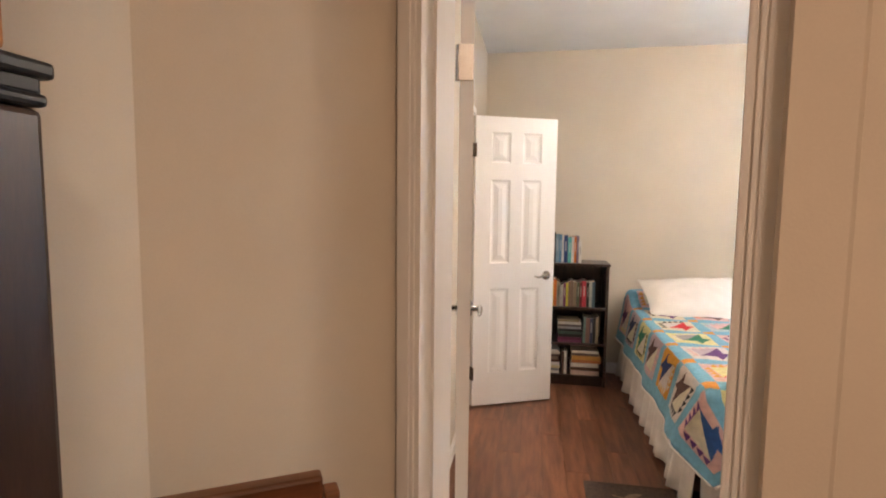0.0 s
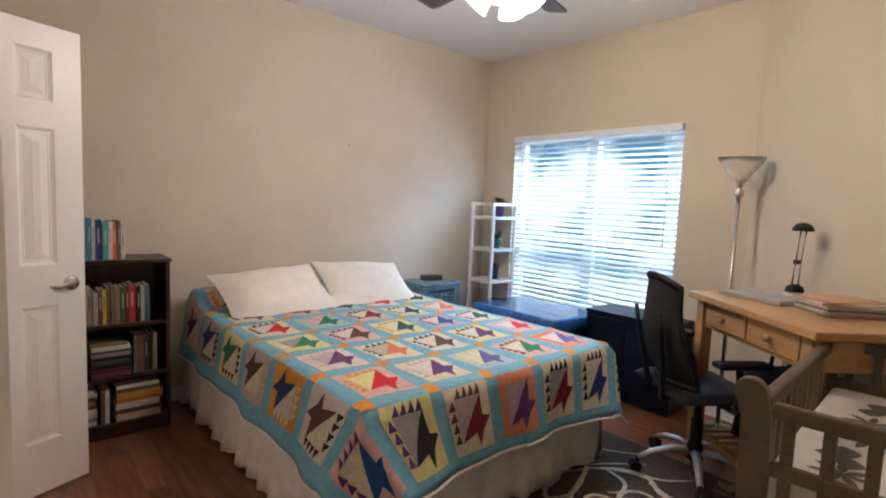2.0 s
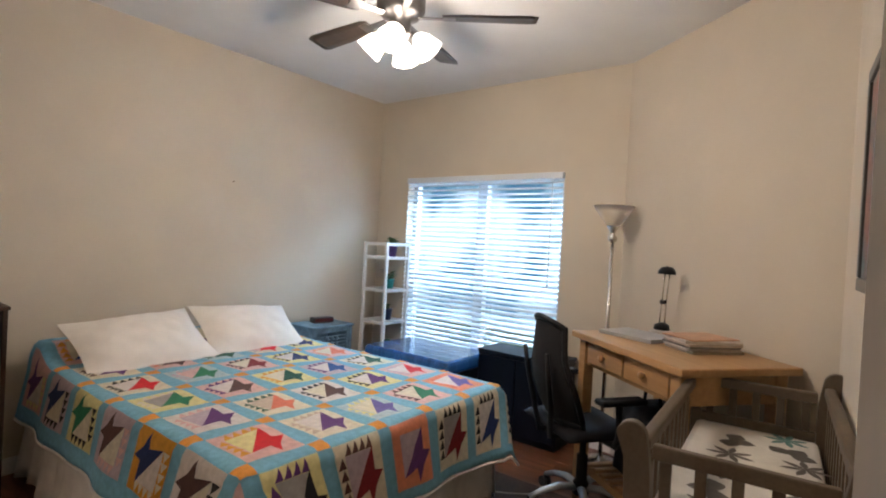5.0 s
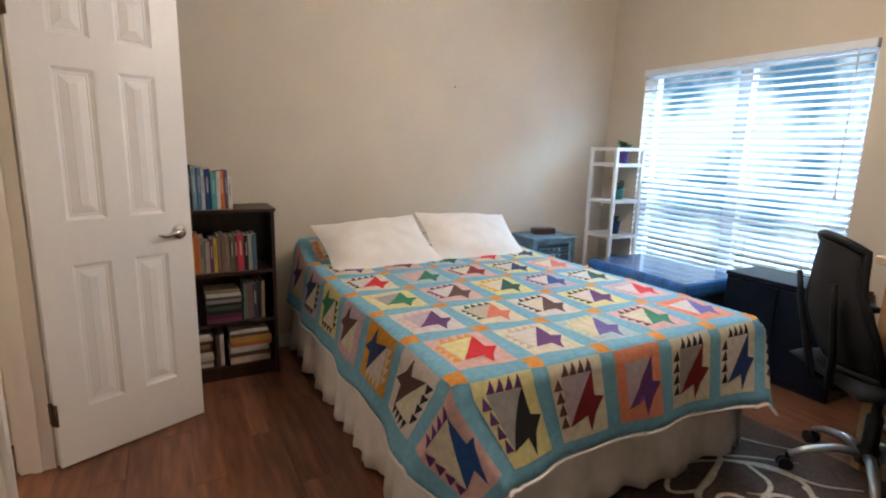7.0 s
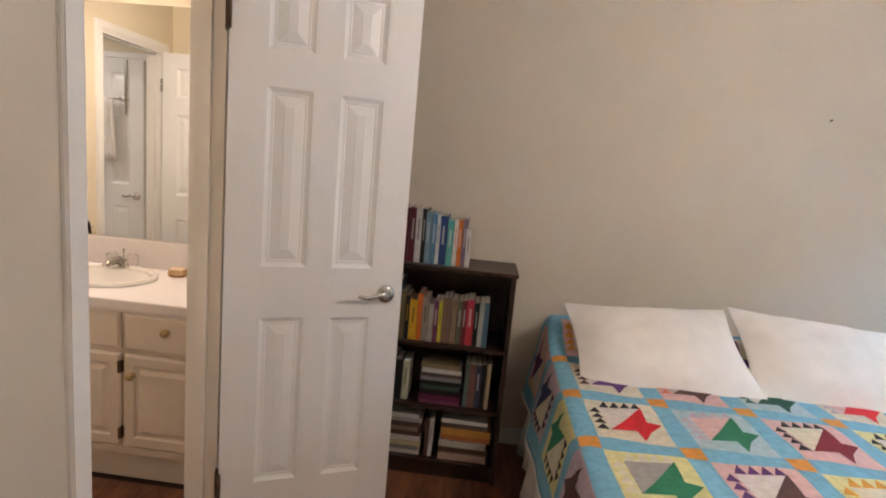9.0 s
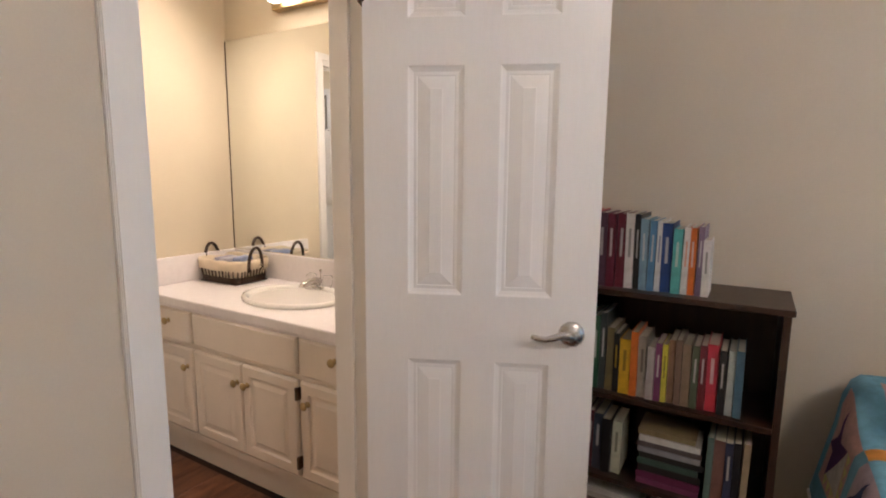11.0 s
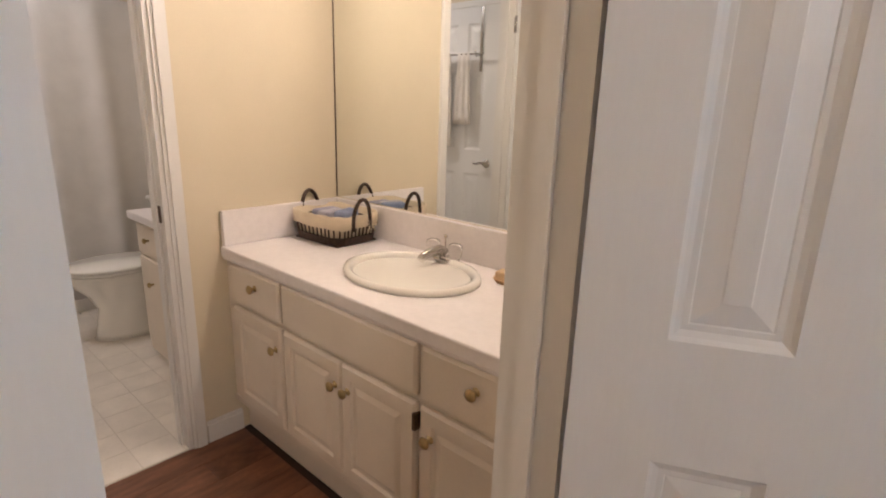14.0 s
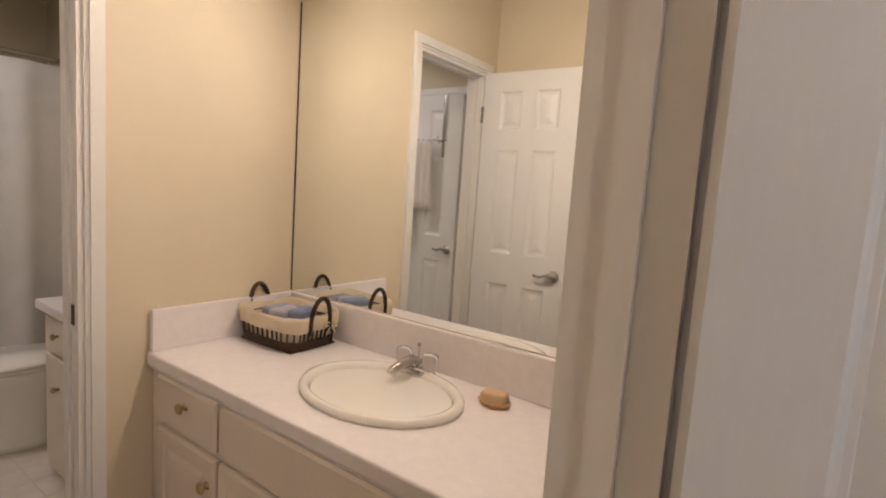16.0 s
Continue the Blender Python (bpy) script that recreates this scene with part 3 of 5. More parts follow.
CLOTHS = {k: plain("patch_" + k, c) for k, c in {
    "red": (0.66, 0.012, 0.02), "green": (0.02, 0.20, 0.10), "purple": (0.12, 0.035, 0.17), "brown": (0.10, 0.045, 0.04), "navy": (0.015, 0.035, 0.14), "black": (0.012, 0.012, 0.016), "dark_red": (0.22, 0.012, 0.02),
    "coral": (0.75, 0.20, 0.12), "dark_green": (0.012, 0.09, 0.06), "violet": (0.14, 0.11, 0.36), "blue": (0.02, 0.09, 0.30),
    "cream": (0.72, 0.66, 0.50), "pink": (0.72, 0.45, 0.42), "yellow": (0.74, 0.68, 0.32), "lilac": (0.52, 0.42, 0.48), "pale": (0.70, 0.64, 0.60), "salmon": (0.78, 0.28, 0.16), "gold": (0.72, 0.33, 0.04), "sky": (0.42, 0.55, 0.60), "beige": (0.55, 0.45, 0.36), "grey": (0.36, 0.34, 0.33)}.items()}


def block(u0, v0, fish, ground_c, light, teeth, turn=0):
    """One patch: a pale ground, a light triangle, a dark basket and two rows of saw-teeth."""
    bm = bmesh.new()
    m = 0.033
    w, h = PX - 2 * m, PY - 2 * m

    def place(lift):
        def f(a, b):
            for _ in range(turn):
                a, b = b, 1 - a
            return drape(u0 + m + a * w, v0 + m + b * h, lift)
        return f
    g = place(0.0022)
    sheet(bm, lambda a, b: g(a, b), 10, 10, 0)
    l = place(0.0036)
    tri(bm, (0.20, 0.82), (0.20, 0.17), (0.77, 0.82), l, 8, 1)
    d = place(0.0048)
    for t3 in (((0.20, 0.17), (0.79, 0.85), (0.78, 0.50)), ((0.20, 0.17), (0.78, 0.50), (0.58, 0.26)), ((0.58, 0.26), (0.78, 0.50), (0.97, 0.46)), ((0.58, 0.26), (0.97, 0.46), (0.77, 0.28)), ((0.58, 0.26), (0.77, 0.28), (0.62, 0.04))):
        tri(bm, *t3, d, 5, 2)
    for k in range(4):
        a = 0.20 + k * 0.15
        tri(bm, (a, 0.825), (a + 0.145, 0.825), (a + 0.10, 0.99), l, 2, 3)
        b = 0.18 + k * 0.16
        tri(bm, (0.02, b), (0.195, b), (0.14, b + 0.155), l, 2, 3)
    return part("patch", bm, [CLOTHS[ground_c], CLOTHS[light], CLOTHS[fish], CLOTHS[teeth]], quilt)


TOP = [  # from the foot up, from west to east
    [("red", "pink", "yellow", "gold"), ("purple", "cream", "pale", "beige"), ("violet", "sky", "cream", "yellow"), ("green", "pink", "cream", "brown"), ("violet", "salmon", "pale", "coral")],
    [("purple", "pale", "lilac", "pink"), ("coral", "cream", "beige", "dark_green"), ("brown", "pale", "cream", "black"), ("purple", "yellow", "pale", "black"), ("red", "pink", "pale", "lilac")],
    [("green", "yellow", "grey", "cream"), ("brown", "pink", "pale", "purple"), ("dark_green", "yellow", "cream", "gold"), ("blue", "lilac", "pale", "purple"), ("dark_green", "cream", "pale", "black")],
    [("red", "cream", "pale", "black"), ("green", "sky", "pink", "lilac"), ("dark_red", "pink", "cream", "black"), ("navy", "yellow", "pale", "black"), ("coral", "pink", "cream", "salmon")],
    [("purple", "cream", "pale", "brown"), ("brown", "pink", "beige", "coral"), ("dark_green", "sky", "pale", "dark_green"), ("red", "cream", "pink", "lilac"), ("navy", "yellow", "cream", "black")],
    [("blue", "pink", "cream", "gold"), ("green", "yellow", "pale", "black"), ("purple", "cream", "pale", "brown"), ("red", "sky", "cream", "black"), ("brown", "pink", "pale", "navy")]]
for j, row in enumerate(TOP):
    for i, c in enumerate(row):
        block(i * PX, j * PY, *c)
for i, c in enumerate([("black", "yellow", "grey", "purple"), ("dark_red", "cream", "lilac", "brown"), ("purple", "salmon", "lilac", "salmon"), ("dark_red", "cream", "grey", "black"), ("navy", "cream", "pale", "black")]):
    block(i * PX, -PY, *c)
for j, c in enumerate([("brown", "pale", "cream", "black"), ("navy", "gold", "pale", "cream"), ("brown", "lilac", "cream", "pink"), ("green", "yellow", "cream", "black"), ("navy", "lilac", "cream", "black"), ("purple", "pink", "pale", "yellow")]):
    block(-PX, j * PY, *c, turn=3)
    block(BW2, j * PY, *c, turn=1)
block(-PX, -PY, "blue", "pink", "cream", "purple")
block(BW2, -PY, "green", "cream", "pale", "black")
for i in range(6):
    for j in range(7):
        u, v = i * PX, j * PY
        if v > BL - 0.05:
            continue
        bm = bmesh.new()
        s = 0.031
        sheet(bm, lambda a, b: drape(u - s + 2 * s * a, v - s + 2 * s * b, 0.0026), 5, 5)
        part("cornerstone", bm, ORANGE, quilt, "orange square")


def pillow_thing(m, label):
    bm = bmesh.new()
    W, H, T = 0.70, 0.47, 0.095

    def side(sg):
        def f(a, b):
            x, y = 2 * a - 1, 2 * b - 1
            body = max(0.0, (1 - abs(x / 0.95) ** 2.3)) ** 0.6 * max(0.0, (1 - abs(y / 0.93) ** 2.3)) ** 0.6
            wr = 0.006 * math.sin(9 * x + 4 * y) * math.sin(7 * y - 2 * x) + 0.004 * math.sin(17 * x + 11 * y)
            sag = 1 - 0.075 * (1 - y * y) * abs(x) ** 3 - 0.06 * (1 - x * x) * abs(y) ** 3
            return Vector((x * W / 2 * sag, y * H / 2 * sag, sg * (T * body + 0.004) + wr * body))
        return f
    sheet(bm, side(1), 26, 20)
    sheet(bm, side(-1), 26, 20)
    bmesh.ops.remove_doubles(bm, verts=bm.verts, dist=0.0001)
    p = thing("pillow", m, label, "pillow", "pillows on the bed")
    part("case", bm, WHITECLOTH, p)
    bm = bmesh.new()
    n = 40
    pts = []
    for k in range(n):
        x, y = max(-1, min(1, 1.4 * math.cos(k * 2 * math.pi / n))), max(-1, min(1, 1.4 * math.sin(k * 2 * math.pi / n)))
        g = 1 - 0.075 * (1 - y * y) * abs(x) ** 3 - 0.06 * (1 - x * x) * abs(y) ** 3
        pts.append(Vector((W / 2 * g * x, H / 2 * g * y, 0)))
    tube(bm, pts, 0.0035, 6, closed=True)
    part("piping", bm, WHITECLOTH, p)


pillow_thing(pose(1.51, 4.49, 0.755, 31, -3, 3), "plump white cotton pillow leaning at the head of the bed")
pillow_thing(pose(2.20, 4.52, 0.762, 32, 3, -3), "plump white cotton pillow leaning at the head of the bed")

# ---- bookcase and books ----
CX0, CX1, CY0, CY1, CZ = 0.30, 0.915, 4.565, 4.85, 0.985
case = thing("bookcase", pose(CX0, CY0, 0), "dark walnut bookcase crowded with books", "bookcase")
CW, CD = CX1 - CX0, CY1 - CY0
for x0 in (0.0, CW - 0.02):
    part("side_panel", boxes((x0, x0 + 0.02, 0, CD, 0, CZ - 0.018), bevel=0.002), DARKWOOD, case)
part("top_panel", boxes((-0.008, CW + 0.008, -0.008, CD, CZ - 0.018, CZ), bevel=0.003), DARKWOOD, case)
SHELVES = [0.085, 0.345, 0.635]
for z in SHELVES:
    part("shelf", boxes((0.02, CW - 0.02, 0.004, CD - 0.006, z - 0.018, z), bevel=0.002), DARKWOOD, case)
part("plinth", boxes((0.02, CW - 0.02, 0.02, 0.036, 0, 0.067)), DARKWOOD, case)
part("back_panel", boxes((0.02, CW - 0.02, CD - 0.006, CD, 0.0, CZ - 0.018)), DARKWOOD, case)

BOOKMATS = {}


def cover(c):
    if c not in BOOKMATS:
        BOOKMATS[c] = mat("book_cover", c, 0.45, var=0.10, scale=25, bump=0.05)
    return BOOKMATS[c]


def book(m, t, h, d, c, band=None, words="book"):
    """A book standing with its spine at y = 0: thickness along x."""
    bm = bmesh.new()
    box(bm, 0, t, 0, 0.0025, 0, h, bevel=0.0008)
    box(bm, 0, 0.0022, 0.0025, d, 0, h)
    box(bm, t - 0.0022, t, 0.0025, d, 0, h)
    b = new("book", mesh(bm, "book", cover(c)))
    b.matrix_basis = m
    tagged(b, words, "book", "books on the bookcase")
    part("page_block", boxes((0.0023, t - 0.0023, 0.003, d - 0.004, 0.003, h - 0.003)), PAPER, b)
    if band:
        part("title_bar", boxes((t * 0.36, t * 0.64, -0.0006, 0.0001, h * 0.42, h * 0.80)), cover(tuple(0.6 * v + 0.4 * w for v, w in zip(band, c))), b)


def name_of(c):
    r, g, b = c
    k = max(c)
    if k < 0.06:
        return "black"
    if min(c) > 0.45:
        return "white"
    if r > 0.45 and g > 0.35:
        return "yellow"
    if r > 0.45 and g > 0.14:
        return "orange"
    if r >= g * 1.6 and r >= b * 1.6:
        return "red" if r > 0.2 else "brown"
    if g >= r and g >= b:
        return "green"
    return "blue" if b > r else "brown"


def row(x, z, y, spec):
    for t, h, c, band in spec:
        rnd = random.uniform(0.0, 0.012)
        book(pose(x, y + rnd, z, 0, random.uniform(-0.8, 0.8), 0), t, h, min(0.17, h * 0.72), c, band, name_of(c) + "-spined book standing upright on the bookcase")
        x += t + 0.0012


K, Wt = (0.015, 0.014, 0.016), (0.68, 0.66, 0.62)
M_, R_, N_, T_, O_, G_, Y_ = (0.13, 0.015, 0.03), (0.45, 0.03, 0.035), (0.02, 0.06, 0.22), (0.10, 0.42, 0.40), (0.70, 0.17, 0.03), (0.02, 0.10, 0.05), (0.75, 0.45, 0.03)
random.seed(4)
row(CX0 + 0.045, CZ, CY0 + 0.035, [(0.026, 0.245, R_, Wt), (0.030, 0.240, (0.10, 0.05, 0.08), Wt), (0.026, 0.238, (0.12, 0.012, 0.03), Wt), (0.028, 0.240, M_, Wt), (0.026, 0.240, Wt, K), (0.018, 0.238, K, Wt), (0.022, 0.225, (0.22, 0.36, 0.46), Wt), (0.020, 0.222, (0.10, 0.25, 0.42), Wt), (0.016, 0.220, Wt, N_), (0.030, 0.215, N_, Wt), (0.026, 0.200, T_, Wt), (0.018, 0.205, Wt, O_), (0.020, 0.205, O_, Wt), (0.016, 0.210, (0.20, 0.14, 0.22), Wt), (0.020, 0.170, Wt, K)])
row(CX0 + 0.026, SHELVES[2], CY0 + 0.025, [(0.024, 0.245, (0.012, 0.06, 0.05), Wt), (0.024, 0.250, G_, Wt), (0.020, 0.25, (0.03, 0.12, 0.06), Wt), (0.020, 0.262, (0.05, 0.06, 0.06), Wt), (0.024, 0.215, (0.20, 0.15, 0.07), None), (0.018, 0.20, K, Y_), (0.034, 0.185, Y_, K), (0.022, 0.215, O_, None), (0.026, 0.200, (0.34, 0.31, 0.26), K), (0.022, 0.175, (0.42, 0.39, 0.36), None), (0.020, 0.190, (0.18, 0.04, 0.12), Wt), (0.016, 0.19, (0.60, 0.55, 0.05), K), (0.020, 0.205, (0.24, 0.14, 0.09), None), (0.018, 0.21, (0.20, 0.13, 0.10), None), (0.024, 0.20, (0.26, 0.19, 0.13), None), (0.020, 0.200, (0.10, 0.13, 0.08), Wt), (0.020, 0.205, (0.16, 0.02, 0.03), Wt), (0.032, 0.210, (0.58, 0.05, 0.08), Wt), (0.020, 0.200, K, Wt), (0.020, 0.200, (0.45, 0.50, 0.46), None), (0.022, 0.205, (0.08, 0.16, 0.22), None)])
row(CX0 + 0.026, SHELVES[1], CY0 + 0.03, [(0.022, 0.17, Wt, K), (0.02, 0.20, K, Wt), (0.018, 0.205, (0.10, 0.02, 0.03), Wt), (0.03, 0.20, (0.05, 0.06, 0.09), Wt), (0.03, 0.19, K, None), (0.03, 0.185, (0.55, 0.56, 0.42), K)])
row(CX0 + 0.435, SHELVES[1], CY0 + 0.03, [(0.018, 0.21, (0.12, 0.20, 0.18), None), (0.032, 0.205, (0.22, 0.11, 0.09), None), (0.022, 0.205, (0.04, 0.05, 0.10), Wt), (0.02, 0.21, K, None), (0.018, 0.215, (0.35, 0.28, 0.18), None)])


def pile(x, z, y, spec, w):
    for t, c, ln in spec:
        book(pose(x + random.uniform(0, 0.008), y + random.uniform(0, 0.012), z + t, 0, 90, 0), t, ln, w, c, None, name_of(c) + "-covered book lying flat in a pile")
        z += t + 0.001


pile(CX0 + 0.235, SHELVES[1], CY0 + 0.03, [(0.018, (0.20, 0.05, 0.12), 0.185), (0.022, (0.13, 0.02, 0.07), 0.19), (0.024, K, 0.185), (0.02, (0.05, 0.10, 0.08), 0.18), (0.02, K, 0.19), (0.018, (0.30, 0.30, 0.32), 0.185), (0.016, (0.10, 0.08, 0.08), 0.19), (0.02, Wt, 0.18), (0.018, (0.28, 0.22, 0.12), 0.17)], 0.14)
pile(CX0 + 0.03, SHELVES[0], CY0 + 0.02, [(0.022, Wt, 0.225), (0.02, (0.25, 0.26, 0.27), 0.22), (0.022, (0.62, 0.55, 0.32), 0.225), (0.026, Wt, 0.22), (0.02, (0.12, 0.05, 0.04), 0.225), (0.022, (0.28, 0.2, 0.15), 0.215), (0.02, (0.10, 0.06, 0.05), 0.225), (0.02, (0.5, 0.46, 0.4), 0.225), (0.018, Wt, 0.215)], 0.16)
pile(CX0 + 0.345, SHELVES[0], CY0 + 0.02, [(0.035, (0.50, 0.36, 0.30), 0.22), (0.028, (0.10, 0.05, 0.03), 0.225), (0.032, (0.55, 0.52, 0.48), 0.215), (0.022, (0.45, 0.14, 0.05), 0.225), (0.034, (0.55, 0.27, 0.06), 0.225), (0.02, (0.10, 0.07, 0.06), 0.21), (0.018, Wt, 0.21)], 0.16)
row(CX0 + 0.28, SHELVES[0], CY0 + 0.03, [(0.016, 0.18, (0.15, 0.08, 0.06), None), (0.018, 0.185, Wt, K)])

# ---- vanity ----
VX0, VX1, VF = BXW, XW - 0.117, 4.235
van = thing("vanity_cabinet", pose(0, 0, 0), "cream painted vanity cabinet with brass knobs", "cabinet")
part("body", boxes((VX0 + 0.004, VX1 - 0.002, VF, BYN - 0.002, 0.155, 0.748)), CABINET, van)
part("plinth", boxes((VX0 + 0.004, VX1 - 0.002, VF + 0.045, BYN - 0.002, 0.0, 0.154)), CABINET, van)
part("bottom_trim", boxes((VX0 + 0.004, VX1 - 0.002, VF - 0.006, VF - 0.001, 0.140, 0.168), bevel=0.002), CABINET, van)


def front(name, x0, x1, z0, z1, raised, knob):
    """A lipped drawer or door front, with its brass knob."""
    bm = bmesh.new()
    lev = [(0.0, 0.0), (0.0, 0.010), (0.007, 0.018)] + ([(0.042, 0.018), (0.048, 0.011), (0.058, 0.011), (0.075, 0.017)] if raised else [])
    loops = []
    for ins, dep in lev:
        loops.append([bm.verts.new((a, VF - 0.001 - dep, b)) for a, b in ((x0 + ins, z0 + ins), (x1 - ins, z0 + ins), (x1 - ins, z1 - ins), (x0 + ins, z1 - ins))])
    for a, b in zip(loops, loops[1:]):
        for k in range(4):
            bm.faces.new((a[k], a[(k + 1) % 4], b[(k + 1) % 4], b[k]))
    bm.faces.new(loops[-1])
    bm.faces.new(loops[0][::-1])
    f = part(name, bm, CABINET, van)
    if knob:
        bm = bmesh.new()
        turned(bm, [(0.0, 0.0), (0.013, 0.0), (0.012, 0.003), (0.006, 0.007), (0.006, 0.013), (0.014, 0.018), (0.017, 0.023), (0.014, 0.028), (0.006, 0.031), (0.0, 0.031)], 16, Matrix.Translation((knob[0], VF - 0.017, knob[1])) @ Matrix.Rotation(radians(90), 4, "X"))
        part("knob", bm, BRASS, f, "round brass knob")
    return f


front("drawer", -1.600, -1.272, 0.590, 0.735, False, (-1.425, 0.680))
front("false_front", -1.255, -0.622, 0.590, 0.735, False, None)
front("drawer", -0.605, -0.235, 0.590, 0.735, False, (-0.425, 0.682))
for x0, x1, kx in ((-1.600, -1.272, -1.303), (-1.255, -0.942, -0.966), (-0.936, -0.622, -0.905), (-0.605, -0.235, -0.567)):
    d = front("door", x0, x1, 0.178, 0.568, True, (kx, 0.487))
    hx = x0 if kx > (x0 + x1) / 2 else x1
    for z in (0.235, 0.515) if abs(hx + 0.622) < 0.001 else ():
        part("hinge", boxes((hx - 0.006, hx + 0.006, VF - 0.024, VF - 0.001, z - 0.025, z + 0.025), bevel=0.002), BRONZE, d)

# worktop with a hole for the basin
SX, SY, SA, SB = -0.925, 4.495, 0.250, 0.195
top = thing("countertop", pose(0, 0, 0), "pinkish white laminate vanity top with upstands", "countertop")
bm = bmesh.new()
n = 48
outer, inner = [], []
x0, x1, y0, y1 = VX0 + 0.003, VX1 - 0.001, 4.219, BYN - 0.002
for k in range(n):
    a = 2 * math.pi * k / n
    c, s = math.cos(a), math.sin(a)
    tx = ((x1 if c > 0 else x0) - SX) / c if abs(c) > 1e-9 else 1e9
    ty = ((y1 if s > 0 else y0) - SY) / s if abs(s) > 1e-9 else 1e9
    q = min(tx, ty)
    outer.append((SX + q * c, SY + q * s))
    inner.append((SX + SA * 0.93 * c, SY + SB * 0.93 * s))
corners = [(x0, y0), (x1, y0), (x1, y1), (x0, y1)]
for z, flip in ((0.790, 1), (0.752, -1)):
    vo, vi = [bm.verts.new((*p, z)) for p in outer], [bm.verts.new((*p, z)) for p in inner]
    for k in range(n):
        bm.faces.new((vi[k], vo[k], vo[(k + 1) % n], vi[(k + 1) % n]))
        p, q = outer[k], outer[(k + 1) % n]
        for cx, cy in corners:
            if abs(p[0] - q[0]) > 1e-6 and abs(p[1] - q[1]) > 1e-6 and min(abs(p[0] - cx), abs(q[0] - cx)) < 1e-6 and min(abs(p[1] - cy), abs(q[1] - cy)) < 1e-6:
                bm.faces.new((vo[k], bm.verts.new((cx, cy, z)), vo[(k + 1) % n]))
bmesh.ops.recalc_face_normals(bm, faces=bm.faces)
box(bm, x0, x1, y0 - 0.004, y0 + 0.012, 0.748, 0.7895, bevel=0.005)
box(bm, x0, x1, y0 + 0.004, y0 + 0.02, 0.738, 0.7488)
part("slab", bm, LAMINATE, top)
part("back_upstand", boxes((x0 + 0.022, x1, BYN - 0.024, BYN - 0.003, 0.7902, 0.925), bevel=0.004), LAMINATE, top)
part("side_upstand", boxes((x0, x0 + 0.021, 4.222, BYN - 0.003, 0.7902, 0.925), bevel=0.004), LAMINATE, top)

sink = thing("basin", pose(SX, SY, 0.79), "oval white porcelain drop-in basin", "sink")
bm = bmesh.new()
prof = [(1.0, 0.002), (0.997, 0.012), (0.975, 0.020), (0.93, 0.022), (0.885, 0.018), (0.855, 0.006), (0.835, -0.016), (0.79, -0.060), (0.68, -0.110), (0.46, -0.145), (0.16, -0.158), (0.0, -0.159)]
turned(bm, prof, 48, None, SA, SB)
part("bowl", bm, PORCELAIN, sink)
bm = bmesh.new()
turned(bm, [(0.0, -0.157), (0.022, -0.157), (0.024, -0.153), (0.018, -0.151), (0.0, -0.153)], 20)
part("drain", bm, CHROME, sink)

tap = thing("faucet", pose(-0.955, 4.685, 0.7905), "chrome faucet with two clear acrylic handles", "faucet")
bm = bmesh.new()
turned(bm, [(0.0, 0.0), (0.5, 0.0), (0.49, 0.010), (0.44, 0.018), (0.0, 0.020)], 28, None, 0.17, 0.055)
part("base_plate", bm, CHROME, tap)
bm = bmesh.new()
tube(bm, [(0, 0, 0.015), (0, 0, 0.035), (0, -0.02, 0.046), (0, -0.06, 0.044), (0, -0.105, 0.036), (0, -0.115, 0.026)], [0.021, 0.021, 0.019, 0.017, 0.014, 0.014], 12)
part("spout", bm, CHROME, tap)
bm = bmesh.new()
rod(bm, (0, 0.012, 0.03), (0, 0.012, 0.085), 0.0025, seg=8)
turned(bm, [(0, 0.083), (0.006, 0.085), (0.006, 0.094), (0, 0.097)], 12, pose(0, 0.012, 0))
part("lift_rod", bm, CHROME, tap)
ACRYL = clear("clear_acrylic", (0.95, 0.95, 0.94), 0.03, 1.4)
for x in (-0.052, 0.052):
    bm = bmesh.new()
    turned(bm, [(0.0, 0.018), (0.016, 0.018), (0.022, 0.024), (0.026, 0.050), (0.025, 0.066), (0.018, 0.072), (0.0, 0.072)], 12, pose(x, 0.004, 0))
    part("handle", bm, ACRYL, tap, "clear faceted knob")

dish = thing("soap_dish", pose(-0.655, 4.655, 0.7905, 0, 0, 8), "small shallow dish with rounded corners beside the basin", "soap dish")
bm = bmesh.new()
turned(bm, [(0.0, 0.0), (0.8, 0.0), (1.0, 0.012), (0.97, 0.014), (0.78, 0.005), (0.0, 0.004)], 20, None, 0.047, 0.036)
part("tray", bm, SOAP, dish)
soap = thing("soap_bar", pose(-0.655, 4.655, 0.796, 0, 0, 8), "tan soap bar resting in its dish", "soap")
part("bar", boxes((-0.034, 0.034, -0.024, 0.024, 0.0, 0.032), bevel=0.006), mat("cream_soap", (0.74, 0.54, 0.32), 0.45, var=0.06), soap)

bas = thing("wicker_basket", pose(-1.485, 4.615, 0.7905, 0, 0, 2), "dark wicker basket with cream cloth liner", "basket")
bw, bd, bh = 0.155, 0.115, 0.115


def ring(z, g=1.0, nn=28):
    return [Vector((bw * g * max(-1, min(1, 1.22 * math.cos(2 * math.pi * k / nn))), bd * g * max(-1, min(1, 1.22 * math.sin(2 * math.pi * k / nn))), z)) for k in range(nn)]


bm = bmesh.new()
for z, g in ((0.006, 0.9), (0.014, 0.91), (0.022, 0.92), (0.030, 0.925), (0.080, 0.98), (0.088, 0.985)):
    tube(bm, ring(z, g), 0.0048, 6, closed=True)
part("weave", bm, WICKER, bas)
for p, q in zip(ring(0.004, 0.90, 44), ring(0.085, 0.985, 44)):
    bm = bmesh.new()
    tube(bm, [p, (p + q) / 2 + Vector((0, 0, 0.001)), q], 0.0034, 5)
    part("stake", bm, WICKER, bas)
